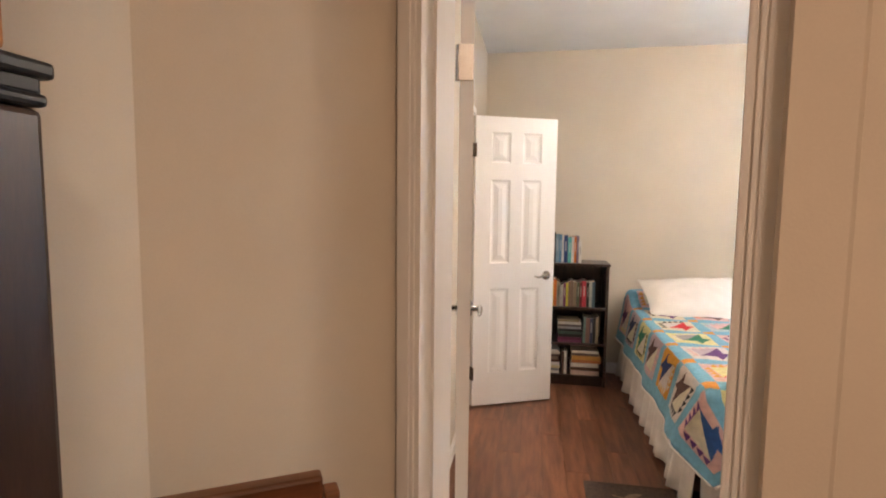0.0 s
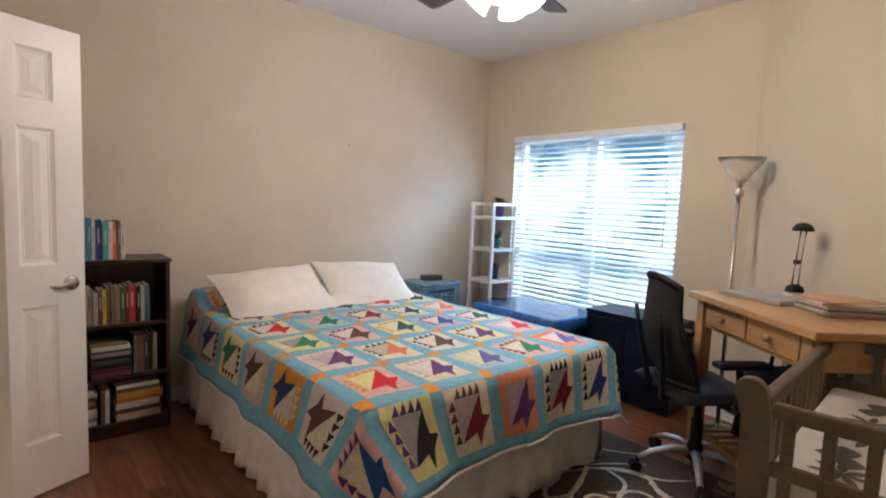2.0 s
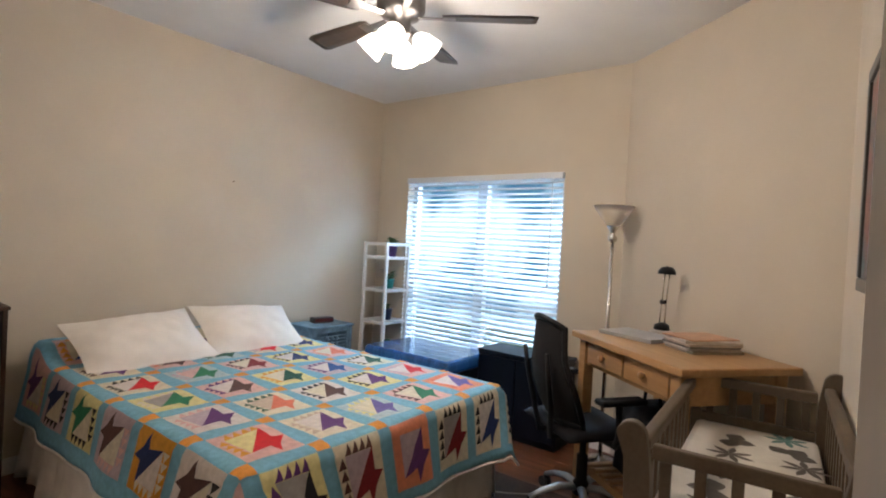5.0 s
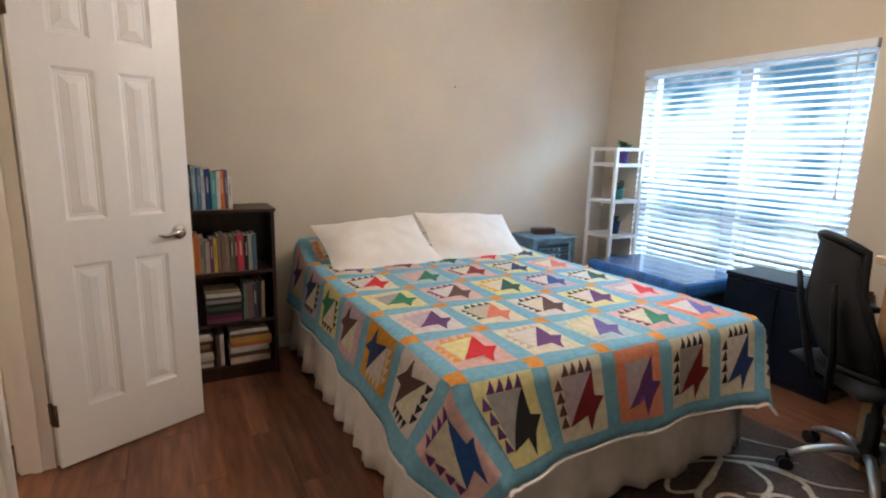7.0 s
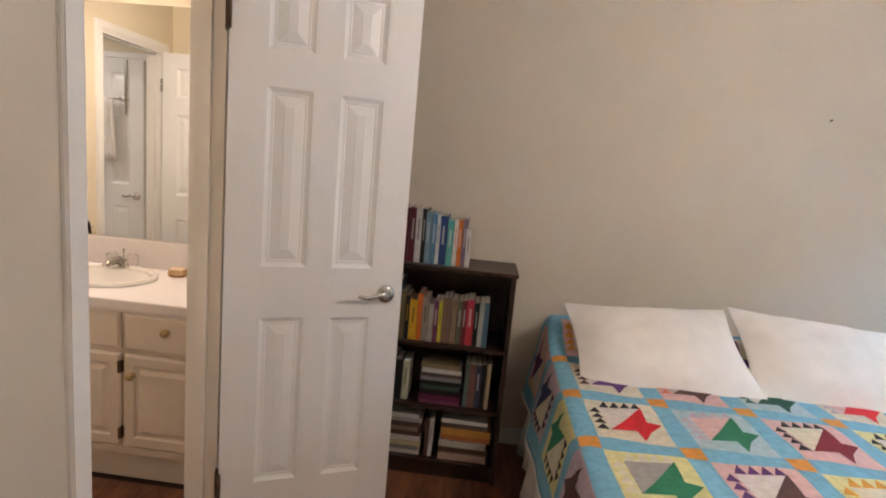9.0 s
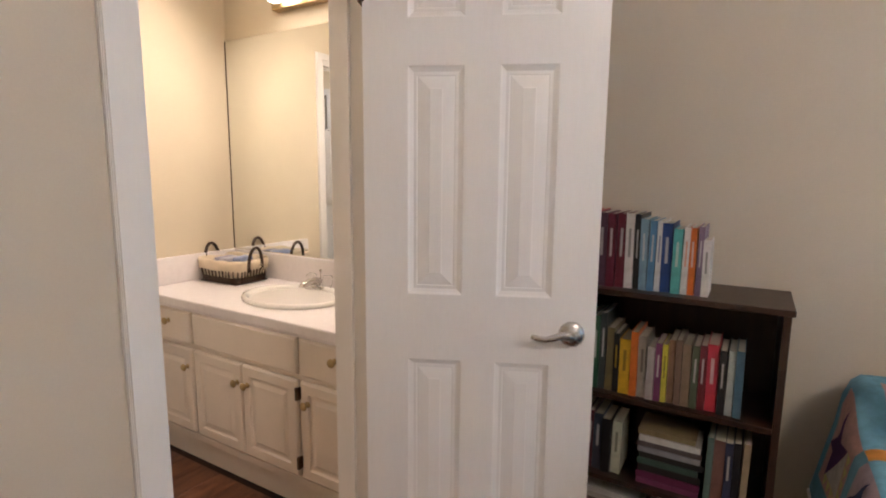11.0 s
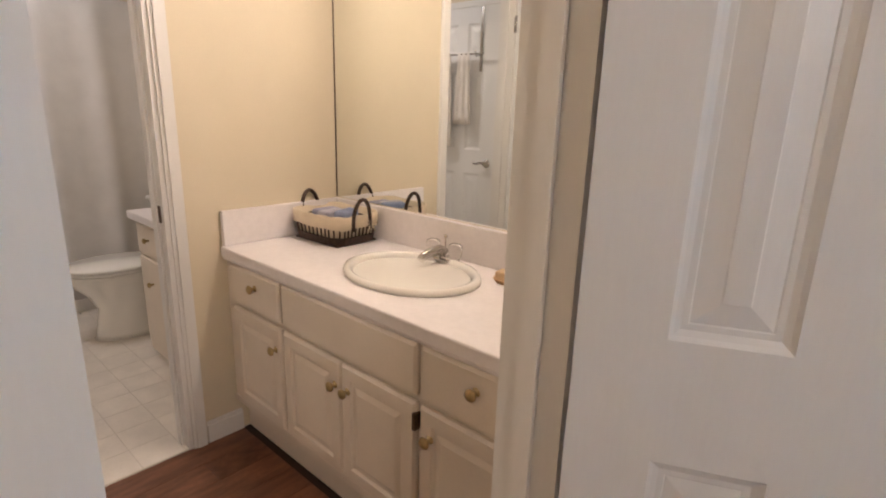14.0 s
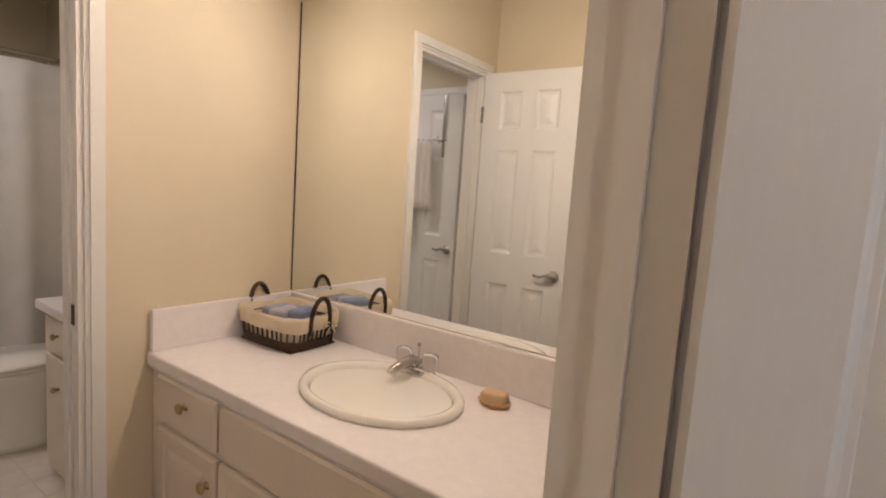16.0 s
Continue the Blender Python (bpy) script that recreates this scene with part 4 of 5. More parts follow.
part("base", boxes((-bw * 0.86, bw * 0.86, -bd * 0.86, bd * 0.86, 0.0, 0.005)), WICKER, bas)
bm = bmesh.new()
rr = [ring(z, g, 40) for z, g in ((0.012, 0.86), (0.085, 0.955), (0.118, 1.01), (0.120, 1.045), (0.105, 1.05), (0.072, 1.03), (0.068, 1.02))]
vv = [[bm.verts.new(p + Vector((0, 0, 0.003 * math.sin(i * 2.1 + k))) * (1 if 1 < i else 0)) for k, p in enumerate(r)] for i, r in enumerate(rr)]
for a, b in zip(vv, vv[1:]):
    for k in range(40):
        f = bm.faces.new((a[k], a[(k + 1) % 40], b[(k + 1) % 40], b[k]))
        f.smooth = True
bm.faces.new(vv[0])
part("liner", bm, LINER, bas, "cream cotton liner folded over the rim")
for x in (-1, 1):
    bm = bmesh.new()
    pts = [Vector((x * bw * (1.04 + 0.05 * math.sin(a)), 0.042 * math.cos(a), 0.095 + 0.085 * math.sin(a))) for a in [math.pi * k / 12 for k in range(13)]]
    tube(bm, pts, 0.0078, 8)
    for y in (-0.042, 0.042):
        tube(bm, [Vector((x * bw * 1.04, y, 0.06)), Vector((x * bw * 1.045, y, 0.11))], 0.008, 8)
    part("handle", bm, WICKER, bas, "twisted dark wicker handle")
bm = bmesh.new()
for s in (-1, 1):
    tube(bm, [Vector((bw * 1.06, 0.045, 0.085)), Vector((bw * 1.10, 0.045 + s * 0.02, 0.095)), Vector((bw * 1.09, 0.045 + s * 0.035, 0.08)), Vector((bw * 1.07, 0.045 + s * 0.01, 0.08))], 0.003, 5)
    tube(bm, [Vector((bw * 1.06, 0.045, 0.085)), Vector((bw * 1.09, 0.045 + s * 0.018, 0.05))], 0.003, 5)
part("bow", bm, LINER, bas)
for k, (x, y, c) in enumerate([(-0.06, 0.0, (0.36, 0.36, 0.48)), (0.0, -0.02, (0.50, 0.50, 0.58)), (0.055, 0.015, (0.28, 0.34, 0.52))]):
    r = thing("folded_cloth", pose(-1.485 + x, 4.615 + y, 0.7905 + 0.014, 0, 0, 10 * k), "folded grey blue washcloth lying in the basket", "washcloth", "washcloths in the basket")
    part("fold", boxes((-0.028, 0.028, -0.055, 0.055, 0.0, 0.104 + 0.004 * k), bevel=0.012), plain("washcloth", c), r)

mir = thing("wall_mirror", pose(0, 0, 0), "large frameless wall mirror over the vanity", "mirror")
part("glass", boxes((VX0 + 0.006, VX1 - 0.004, BYN - 0.006, BYN - 0.001, 0.928, 2.02)), MIRROR, mir)
part("edge_channel", boxes((VX0 + 0.002, VX0 + 0.006, BYN - 0.008, BYN - 0.001, 0.928, 2.02)), BRONZE, mir)
bar = thing("vanity_light", pose(-0.93, BYN, 2.16), "brass vanity light bar with four lit globe bulbs", "light")
part("bar", boxes((-0.32, 0.32, -0.05, -0.002, -0.055, 0.055), bevel=0.006), BRASS, bar)
for k in range(4):
    bm = bmesh.new()
    bmesh.ops.create_uvsphere(bm, u_segments=16, v_segments=10, radius=0.045, matrix=pose(-0.24 + 0.16 * k, -0.10, 0))
    part("bulb", bm, VBULB, bar)
lamp("vanity_lamp", "AREA", look((-0.93, BYN - 0.17, 2.14), (-0.93, 3.5, 1.1)), VANITY, (1.0, 0.82, 0.64), 0.62, 0.08)

# ---- toilet room ----
sv = thing("side_cabinet", pose(0, 0, 0), "white painted cabinet with top and drawer knob beside the toilet", "cabinet")
part("body", boxes((-2.60, BXW - 0.112, 4.235, BYN - 0.002, 0.05, 0.75)), CABINET, sv)
part("top", boxes((-2.63, BXW - 0.112, 4.20, BYN - 0.002, 0.751, 0.79), bevel=0.006), LAMINATE, sv)
part("drawer", boxes((-2.57, -2.25, 4.218, 4.234, 0.59, 0.735), bevel=0.004), CABINET, sv)
part("door", boxes((-2.57, -2.25, 4.218, 4.234, 0.12, 0.568), bevel=0.004), CABINET, sv)
part("plinth", boxes((-2.58, BXW - 0.112, 4.28, BYN - 0.002, 0.0035, 0.049)), CABINET, sv)
for z in (0.67, 0.45):
    bm = bmesh.new()
    turned(bm, [(0, 0), (0.006, 0), (0.006, 0.012), (0.015, 0.02), (0.010, 0.028), (0, 0.03)], 14, Matrix.Translation((-2.42, 4.218, z)) @ Matrix.Rotation(radians(90), 4, "X"))
    part("knob", bm, BRASS, sv)

wc = thing("toilet", pose(-3.02, 4.70, 0.0035), "white porcelain toilet with its lid down", "toilet")
bm = bmesh.new()
# pedestal and bowl, front towards -y
secs = [(0.0, 0.115, 0.20, -0.42), (0.03, 0.11, 0.19, -0.42), (0.18, 0.095, 0.165, -0.42), (0.26, 0.11, 0.185, -0.44), (0.33, 0.155, 0.225, -0.47), (0.375, 0.178, 0.245, -0.475), (0.395, 0.178, 0.245, -0.475)]
rings = [[bm.verts.new((a * math.cos(2 * math.pi * k / 28), cy + b * math.sin(2 * math.pi * k / 28), z)) for k in range(28)] for z, a, b, cy in secs]
for a, b in zip(rings, rings[1:]):
    for k in range(28):
        f = bm.faces.new((a[k], a[(k + 1) % 28], b[(k + 1) % 28], b[k]))
        f.smooth = True
bm.faces.new(rings[0][::-1])
bm.faces.new(rings[-1])
box(bm, -0.11, 0.11, -0.30, -0.02, 0.18, 0.40, bevel=0.02)
part("bowl", bm, PORCELAIN, wc)
for nm, z0, z1 in (("seat", 0.397, 0.413), ("lid", 0.415, 0.436)):
    bm = bmesh.new()
    turned(bm, [(0.0, z0), (0.97, z0), (1.0, z0 + 0.005), (1.0, z1 - 0.007), (0.95, z1), (0.0, z1 + 0.003)], 32, pose(0, -0.47, 0), 0.188, 0.25)
    part(nm, bm, PORCELAIN, wc)
part("tank", boxes((-0.22, 0.22, -0.19, -0.012, 0.401, 0.72), bevel=0.03), PORCELAIN, wc)
part("tank_lid", boxes((-0.23, 0.23, -0.205, -0.005, 0.721, 0.755), bevel=0.012), PORCELAIN, wc)
bm = bmesh.new()
tube(bm, [(0.15, -0.19, 0.66), (0.15, -0.21, 0.66), (0.08, -0.215, 0.65)], 0.006, 8)
part("flush_lever", bm, CHROME, wc)

tub = thing("bathtub", pose(0, 0, 0.0035), "white bathtub behind the shower curtain", "bathtub")
bm = boxes((-4.29, -3.56, TYS + 0.02, BYN - 0.01, 0.0, 0.10))
box(bm, -3.60, -3.56, TYS + 0.02, BYN - 0.01, 0.10, 0.40, bevel=0.01)
box(bm, -4.29, -4.22, TYS + 0.02, BYN - 0.01, 0.10, 0.40, bevel=0.01)
part("shell", bm, PORCELAIN, tub)
cur = thing("shower_curtain", pose(-3.52, 0, 0), "white fabric shower curtain hanging in soft folds", "curtain")
bm = bmesh.new()
ya, yb = 3.05, 4.71
CURT = mat("curtain_cloth", (0.70, 0.68, 0.66), 0.85, var=0.03, scale=8, bump=0.15, fine=300)


def hang(a, b):
    f = math.sin(a * 40) * 0.5 + math.sin(a * 23 + 1.3) * 0.35 + math.sin(a * 71) * 0.15
    return Vector((0.035 * f * (0.45 + 0.55 * (1 - b)) + 0.02 * (1 - b), ya + (yb - ya) * a, 0.105 + (1.90 - 0.105) * b))


sheet(bm, hang, 140, 10)
solidify(part("cloth", bm, CURT, cur), 0.002)
rail = thing("curtain_rod", pose(-3.52, 0, 1.93), "chrome shower curtain rod across the room", "curtain rod")
bm = bmesh.new()
rod(bm, (0, TYS, 0), (0, BYN, 0), 0.012, seg=14)
part("rod", bm, CHROME, rail)
for k in range(10):
    bm = bmesh.new()
    y = ya + 0.06 + k * 0.17
    tube(bm, [(0.019 * math.cos(a), y, 0.019 * math.sin(a) - 0.008) for a in [2 * math.pi * j / 12 for j in range(12)]], 0.0025, 5, closed=True)
    part("hook", bm, CHROME, cur)
door("door_closet", pose(-2.78, TYS + 0.04, 0.012, 0, 0, 0), 0.66, "white six-panel closet door, closed", levers=(1,))
surround("door_frame_closet", "white painted frame of the closet door", "x", -2.80, -2.10, TYS - 0.08, TYS, TYS - 0.06, sides=(0, 1))
rack = thing("over_door_rack", pose(-2.45, TYS + 0.042, 0), "chrome over-door towel rack", "towel rack")
bm = bmesh.new()
for x in (-0.18, 0.18):
    box(bm, x - 0.012, x + 0.012, 0.001, 0.004, 1.60, 2.04)
    tube(bm, [(x, 0.004, 1.72), (x, 0.06, 1.70), (x, 0.075, 1.74)], 0.005, 6)
rod(bm, (-0.24, 0.05, 1.72), (0.24, 0.05, 1.72), 0.006)
part("frame", bm, CHROME, rack)
for x, zb in ((-0.12, 1.05), (0.06, 1.22)):
    bm = bmesh.new()
    sheet(bm, lambda a, b: Vector((x + (a - 0.5) * (0.17 - 0.06 * b), 0.062 + 0.012 * math.sin(a * 16), zb + (1.73 - zb) * b)), 18, 8)
    tw = solidify(tagged(new("hand_towel", mesh(bm, "hand_towel", WHITECLOTH)), "white hand towel hanging from the door rack", "towel", "towels on the rack"), 0.006)
    tw.matrix_basis = pose(-2.45, TYS + 0.042, 0)
# fill lamp and ceiling disc, both added to brighten the toilet room
lamp("toilet_room_fill", "AREA", look((-2.9, 3.7, 2.36), (-2.9, 3.7, 0)), TOILET, (1.0, 0.90, 0.80), 0.3)
part_disc = thing("added_ceiling_disc", pose(-2.9, 3.7, ZC - 0.301), "round frosted ceiling disc added to go with the fill lamp", "light")
bm = bmesh.new()
turned(bm, [(0, -0.035), (0.09, -0.03), (0.13, -0.01), (0.13, 0.0), (0, 0.0)], 24)
part("diffuser", bm, mat("frosted_diffuser", (0.8, 0.77, 0.7), 0.4), part_disc)

# ---- desk along the slanting wall ----
DH = 0.95
S0, S1, D0, D1 = 0.14, 1.05, 0.016, 0.635
desk = thing("desk", ON_SLANT.copy(), "golden pine desk with drawers and slatted footrest", "desk")
part("tabletop", boxes((S0, S1, D0, D1, DH - 0.035, DH), bevel=0.006), PINE, desk)
for x in (S0 + 0.045, S1 - 0.105):
    for y in (D0 + 0.03, D1 - 0.09):
        part("leg", boxes((x, x + 0.06, y, y + 0.06, 0, DH - 0.036), bevel=0.004), PINE, desk)
part("back_apron", boxes((S0 + 0.106, S1 - 0.106, D0 + 0.04, D0 + 0.06, DH - 0.17, DH - 0.037)), PINE, desk)
for x in (S0 + 0.055, S1 - 0.085):
    part("side_apron", boxes((x, x + 0.025, D0 + 0.091, D1 - 0.091, DH - 0.17, DH - 0.037)), PINE, desk)
part("end_rail", boxes((S0 + 0.05, S0 + 0.075, D0 + 0.091, D1 - 0.091, 0.185, 0.235)), PINE, desk)
part("front_rail", boxes((S0 + 0.106, S1 - 0.106, D1 - 0.07, D1 - 0.05, DH - 0.175, DH - 0.160)), PINE, desk)
n = 2
wd = (S1 - S0 - 0.23) / n
for k in range(n):
    x = S0 + 0.115 + k * wd
    dr = part("drawer", boxes((x + 0.008, x + wd - 0.008, D1 - 0.22, D1 - 0.036, DH - 0.155, DH - 0.042), bevel=0.004), PINE, desk)
    bm = bmesh.new()
    turned(bm, [(0, 0), (0.009, 0), (0.008, 0.01), (0.018, 0.018), (0.016, 0.028), (0, 0.03)], 14, Matrix.Translation((x + wd / 2, D1 - 0.037, DH - 0.098)) @ Matrix.Rotation(radians(-90), 4, "X"))
    part("knob", bm, PINE, dr)
for k in range(10):
    x = S0 + 0.125 + k * (S1 - S0 - 0.29) / 9
    part("slat", boxes((x, x + 0.035, D0 + 0.06, D1 - 0.06, 0.222, 0.238), bevel=0.003), PINE, desk)
for y in (D0 + 0.05, D1 - 0.08):
    part("slat_rail", boxes((S0 + 0.106, S1 - 0.106, y, y + 0.022, 0.185, 0.2215)), PINE, desk)

lap = thing("laptop", ON_SLANT @ pose(0.84, 0.35, DH, 0, 0, 17), "closed silver laptop lying on the desk", "laptop")
SILV = mat("silver_aluminium", (0.55, 0.57, 0.58), 0.35, 0.8, var=0.04, scale=12)
part("base", boxes((-0.17, 0.17, -0.12, 0.12, 0.001, 0.013), bevel=0.004), SILV, lap)
part("lid", boxes((-0.17, 0.17, -0.12, 0.12, 0.0135, 0.021), bevel=0.003), SILV, lap)
z = DH + 0.0005
for k, (c, t, a) in enumerate([((0.30, 0.26, 0.22), 0.012, 3), ((0.55, 0.50, 0.45), 0.009, -2), ((0.22, 0.20, 0.20), 0.012, 4), ((0.60, 0.52, 0.44), 0.010, 0), ((0.68, 0.62, 0.56), 0.014, -6), ((0.62, 0.34, 0.20), 0.006, 10)]):
    mg = new("magazine", mesh(boxes((-0.14, 0.14, -0.105, 0.105, 0, t), bevel=0.002), "magazine", cover(c)))
    mg.matrix_basis = ON_SLANT @ pose(0.50 + 0.01 * (k % 3), 0.22 + 0.008 * (k % 2), z, 0, 0, 84 + a)
    tagged(mg, "magazine lying in a pile on the desk", "magazine", "magazines on the desk")
    z += t + 0.0006

dl = thing("desk_lamp", ON_SLANT @ pose(0.96, 0.11, DH) @ Matrix.Scale(0.90, 4), "small black desk lamp with slim metal arms", "lamp")
bm = bmesh.new()
turned(bm, [(0, 0), (0.075, 0), (0.075, 0.012), (0.06, 0.022), (0, 0.024)], 24)
part("base", bm, mat("lamp_base_white", (0.62, 0.60, 0.56), 0.4), dl)
bm = bmesh.new()
turned(bm, [(0, 0.024), (0.05, 0.026), (0.045, 0.055), (0.02, 0.07), (0, 0.072)], 18)
part("hub", bm, BLACK, dl)
part("joint", boxes((-0.02, 0.02, -0.012, 0.012, 0.19, 0.215), bevel=0.003), BLACK, dl)
for x in (-0.022, 0.022):
    bm = bmesh.new()
    rod(bm, (x * 1.2, 0, 0.06), (x * 0.9 - 0.01, 0, 0.22), 0.004, seg=8)
    rod(bm, (x * 0.9 - 0.01, 0, 0.2), (x - 0.04, 0.01, 0.40), 0.004, seg=8)
    part("arm", bm, CHROME, dl)
bm = bmesh.new()
turned(bm, [(0.055, 0.385), (0.052, 0.405), (0.035, 0.428), (0.0, 0.436)], 20, pose(-0.04, 0.015, 0))
turned(bm, [(0.0, 0.392), (0.045, 0.386), (0.055, 0.385)], 20, pose(-0.04, 0.015, 0))
part("shade", bm, BLACK, dl)

tor = thing("floor_lamp", pose(3.58, 2.575, 0), "nickel torchiere floor lamp with clear frosted glass bowl", "lamp")
bm = bmesh.new()
turned(bm, [(0, 0), (0.13, 0), (0.13, 0.015), (0.10, 0.03), (0.03, 0.04), (0.014, 0.06), (0, 0.06)], 28)
part("base", bm, CHROME, tor)
bm = bmesh.new()
rod(bm, (0, 0, 0.05), (0, 0, 1.48), 0.0125, seg=14)
part("pole", bm, CHROME, tor)
bm = bmesh.new()
turned(bm, [(0.012, 1.465), (0.028, 1.48), (0.028, 1.505), (0.016, 1.52), (0.016, 1.535), (0.040, 1.575), (0.038, 1.58), (0, 1.55)], 20)
part("socket", bm, CHROME, tor)
FROST = clear("frosted_white_glass", (0.98, 0.97, 0.96), 0.40, 1.18)
bm = bmesh.new()
turned(bm, [(0.036, 1.575), (0.076, 1.622), (0.106, 1.665), (0.130, 1.705), (0.127, 1.707), (0.102, 1.669), (0.072, 1.626), (0.032, 1.58)], 32)
part("bowl", bm, FROST, tor, "pale frosted glass bowl")

for x0, x1, h, c, words in ((0.16, 0.34, 0.30, (0.22, 0.012, 0.02), "dark red storage box on the slatted shelf of the desk"), (0.37, 0.52, 0.27, (0.02, 0.035, 0.09), "dark blue storage box on the slatted shelf of the desk")):
    sb = thing("storage_box", ON_SLANT @ pose(x0, 0.12, 0.2385), words, "box", "boxes under the desk")
    part("carton", boxes((0, x1 - x0, 0, 0.30, 0, h - 0.03), bevel=0.006), plain("box_board", c), sb)
    part("lid", boxes((-0.004, x1 - x0 + 0.004, -0.004, 0.304, h - 0.0295, h), bevel=0.006), plain("box_lid", c), sb)

bag = thing("fabric_bag", ON_SLANT @ pose(0.60, 0.14, 0.2385), "black fabric bag standing on the slatted shelf of the desk", "bag")
bm = bmesh.new()


def bag_at(sg):
    def f(a, b):
        x, y = 2 * a - 1, 2 * b - 1
        return Vector((0.15 + 0.15 * x * (1 - 0.06 * y), 0.16 + sg * 0.15 * max(0.0, 1 - x ** 6) ** 0.5 * (1 - 0.25 * max(0.0, y) ** 2) + 0.006 * math.sin(9 * x + 5 * y), 0.19 * (1 + y) - 0.03 * max(0.0, y) * x * x))
    return f


sheet(bm, bag_at(1), 16, 8)
sheet(bm, bag_at(-1), 16, 8)
bmesh.ops.remove_doubles(bm, verts=bm.verts, dist=0.0001)
bmesh.ops.holes_fill(bm, edges=bm.edges[:], sides=0)
part("body", bm, plain("black_bag_fabric", (0.010, 0.011, 0.015)), bag)
bm = bmesh.new()
tube(bm, [(0.08, 0.16, 0.36), (0.09, 0.16, 0.43), (0.15, 0.16, 0.455), (0.21, 0.16, 0.43), (0.22, 0.16, 0.36)], 0.010, 8)
part("strap", bm, BLACK, bag)

# ---- office chair ----
ch = thing("office_chair", pose(2.915, 2.435, 0, 0, 0, 235), "black mesh office chair on chrome star base", "chair")
for k in range(5):
    a = 2 * math.pi * k / 5 + radians(46)
    c, s = math.cos(a), math.sin(a)
    bm = bmesh.new()
    tube(bm, [(0.03 * c, 0.03 * s, 0.125), (0.12 * c, 0.12 * s, 0.135), (0.22 * c, 0.22 * s, 0.11), (0.29 * c, 0.29 * s, 0.075)], [0.024, 0.022, 0.019, 0.016], 10, flat=0.8)
    lg = part("leg", bm, SILV, ch, "brushed silver base leg")
    bm = bmesh.new()
    for o in (-0.014, 0.014):
        p = Vector((0.30 * c - o * s, 0.30 * s + o * c, 0.029))
        d = Vector((-s, c, 0)) * 0.010
        rod(bm, p - d, p + d, 0.029, seg=16)
    rod(bm, (0.29 * c, 0.29 * s, 0.05), (0.29 * c, 0.29 * s, 0.085), 0.012)
    part("caster", bm, BLACK, lg, "black twin-wheel caster")
bm = bmesh.new()
turned(bm, [(0, 0.09), (0.045, 0.09), (0.042, 0.15), (0.03, 0.17), (0.03, 0.30), (0.018, 0.31), (0.018, 0.42), (0, 0.42)], 18)
part("gas_post", bm, BLACK, ch)
part("mechanism", boxes((-0.10, 0.10, -0.12, 0.10, 0.415, 0.455), bevel=0.012), BLACK, ch)
bm = bmesh.new()


def pad(a, b):
    x, y = 2 * a - 1, 2 * b - 1
    f = max(0.0, 1 - abs(x) ** 5) ** 0.4 * max(0.0, 1 - abs(y) ** 5) ** 0.4
    return x, y, f


def seat_up(a, b):
    x, y, f = pad(a, b)
    return Vector((x * 0.25, y * 0.24, 0.47 + 0.05 * f - 0.012 * (1 - x * x) * f - (0.03 * max(0, y) ** 3)))


def seat_dn(a, b):
    x, y, f = pad(a, b)
    return Vector((x * 0.25, y * 0.24, 0.47 - 0.018 * f - (0.03 * max(0, y) ** 3)))


sheet(bm, seat_up, 18, 18)
sheet(bm, seat_dn, 18, 18)
bmesh.ops.remove_doubles(bm, verts=bm.verts, dist=0.0001)
part("seat", bm, plain("dark_blue_seat_fabric", (0.005, 0.006, 0.011)), ch)


def back_at(a, b):
    x = (2 * a - 1)
    w = 0.218 * (0.80 + 0.20 * math.sin(math.pi * min(1, b * 1.35 + 0.12))) * (1 - 0.34 * max(0.0, b - 0.25) ** 1.3)
    return Vector((x * w, -0.205 - 0.045 * math.sin(b * math.pi) - 0.10 * b + 0.075 * x * x, 0.52 + 0.535 * b - 0.05 * x * x * b ** 2))


bm = bmesh.new()
sheet(bm, back_at, 14, 18)
solidify(part("backrest", bm, MESHBLACK, ch, "black mesh backrest"), 0.006)
bm = bmesh.new()
edge = [back_at(k / 12, 1) for k in range(13)] + [back_at(1, 1 - k / 14) for k in range(1, 15)] + [back_at(1 - k / 12, 0) for k in range(1, 13)] + [back_at(0, k / 14) for k in range(1, 14)]
tube(bm, edge, 0.016, 8, closed=True)
part("back_frame", bm, BLACK, ch)
for x in (-0.06, 0.06):
    bm = bmesh.new()
    tube(bm, [(x * 0.6, -0.08, 0.43), (x, -0.24, 0.44), (x * 1.5, -0.262, 0.58), (x * 1.9, -0.300, 0.76), (x * 2.0, -0.318, 0.88)], [0.018, 0.018, 0.016, 0.013, 0.011], 8)
    part("back_spine", bm, BLACK, ch)
for sg in (-1, 1):
    bm = bmesh.new()
    tube(bm, [(sg * 0.14, 0, 0.445), (sg * 0.27, 0, 0.45), (sg * 0.30, 0, 0.50), (sg * 0.30, -0.01, 0.66)], [0.018, 0.018, 0.02, 0.018], 10)
    ar = part("arm_post", bm, BLACK, ch)
    part("arm_pad", boxes((sg * 0.30 - 0.04, sg * 0.30 + 0.04, -0.13, 0.13, 0.665, 0.695), bevel=0.012), BLACK, ar)

# ---- crib ----
cb = thing("crib", pose(1.66, 1.785, 0, 0, 0, 4.2), "grey-brown wooden sleigh changing crib with slatted sides", "crib")
CL, CWD = 1.02, -0.475


def crib_post(x, y, top, out):
    """A flat post whose rounded head rolls outwards."""
    bm = bmesh.new()
    w = 0.034
    edge = [(-w, 0.0), (-w, top - 0.16), (-w * 0.9, top - 0.115)]
    edge += [(0.022 + 0.040 * math.cos(t), top - 0.040 + 0.040 * math.sin(t)) for t in [math.pi * (0.94 - k * 0.118) for k in range(9)]]
    edge += [(w * 1.02, top - 0.10), (w, top - 0.20), (w, 0.0)]
    a = [bm.verts.new((x - 0.017, y + out * p, q)) for p, q in edge]
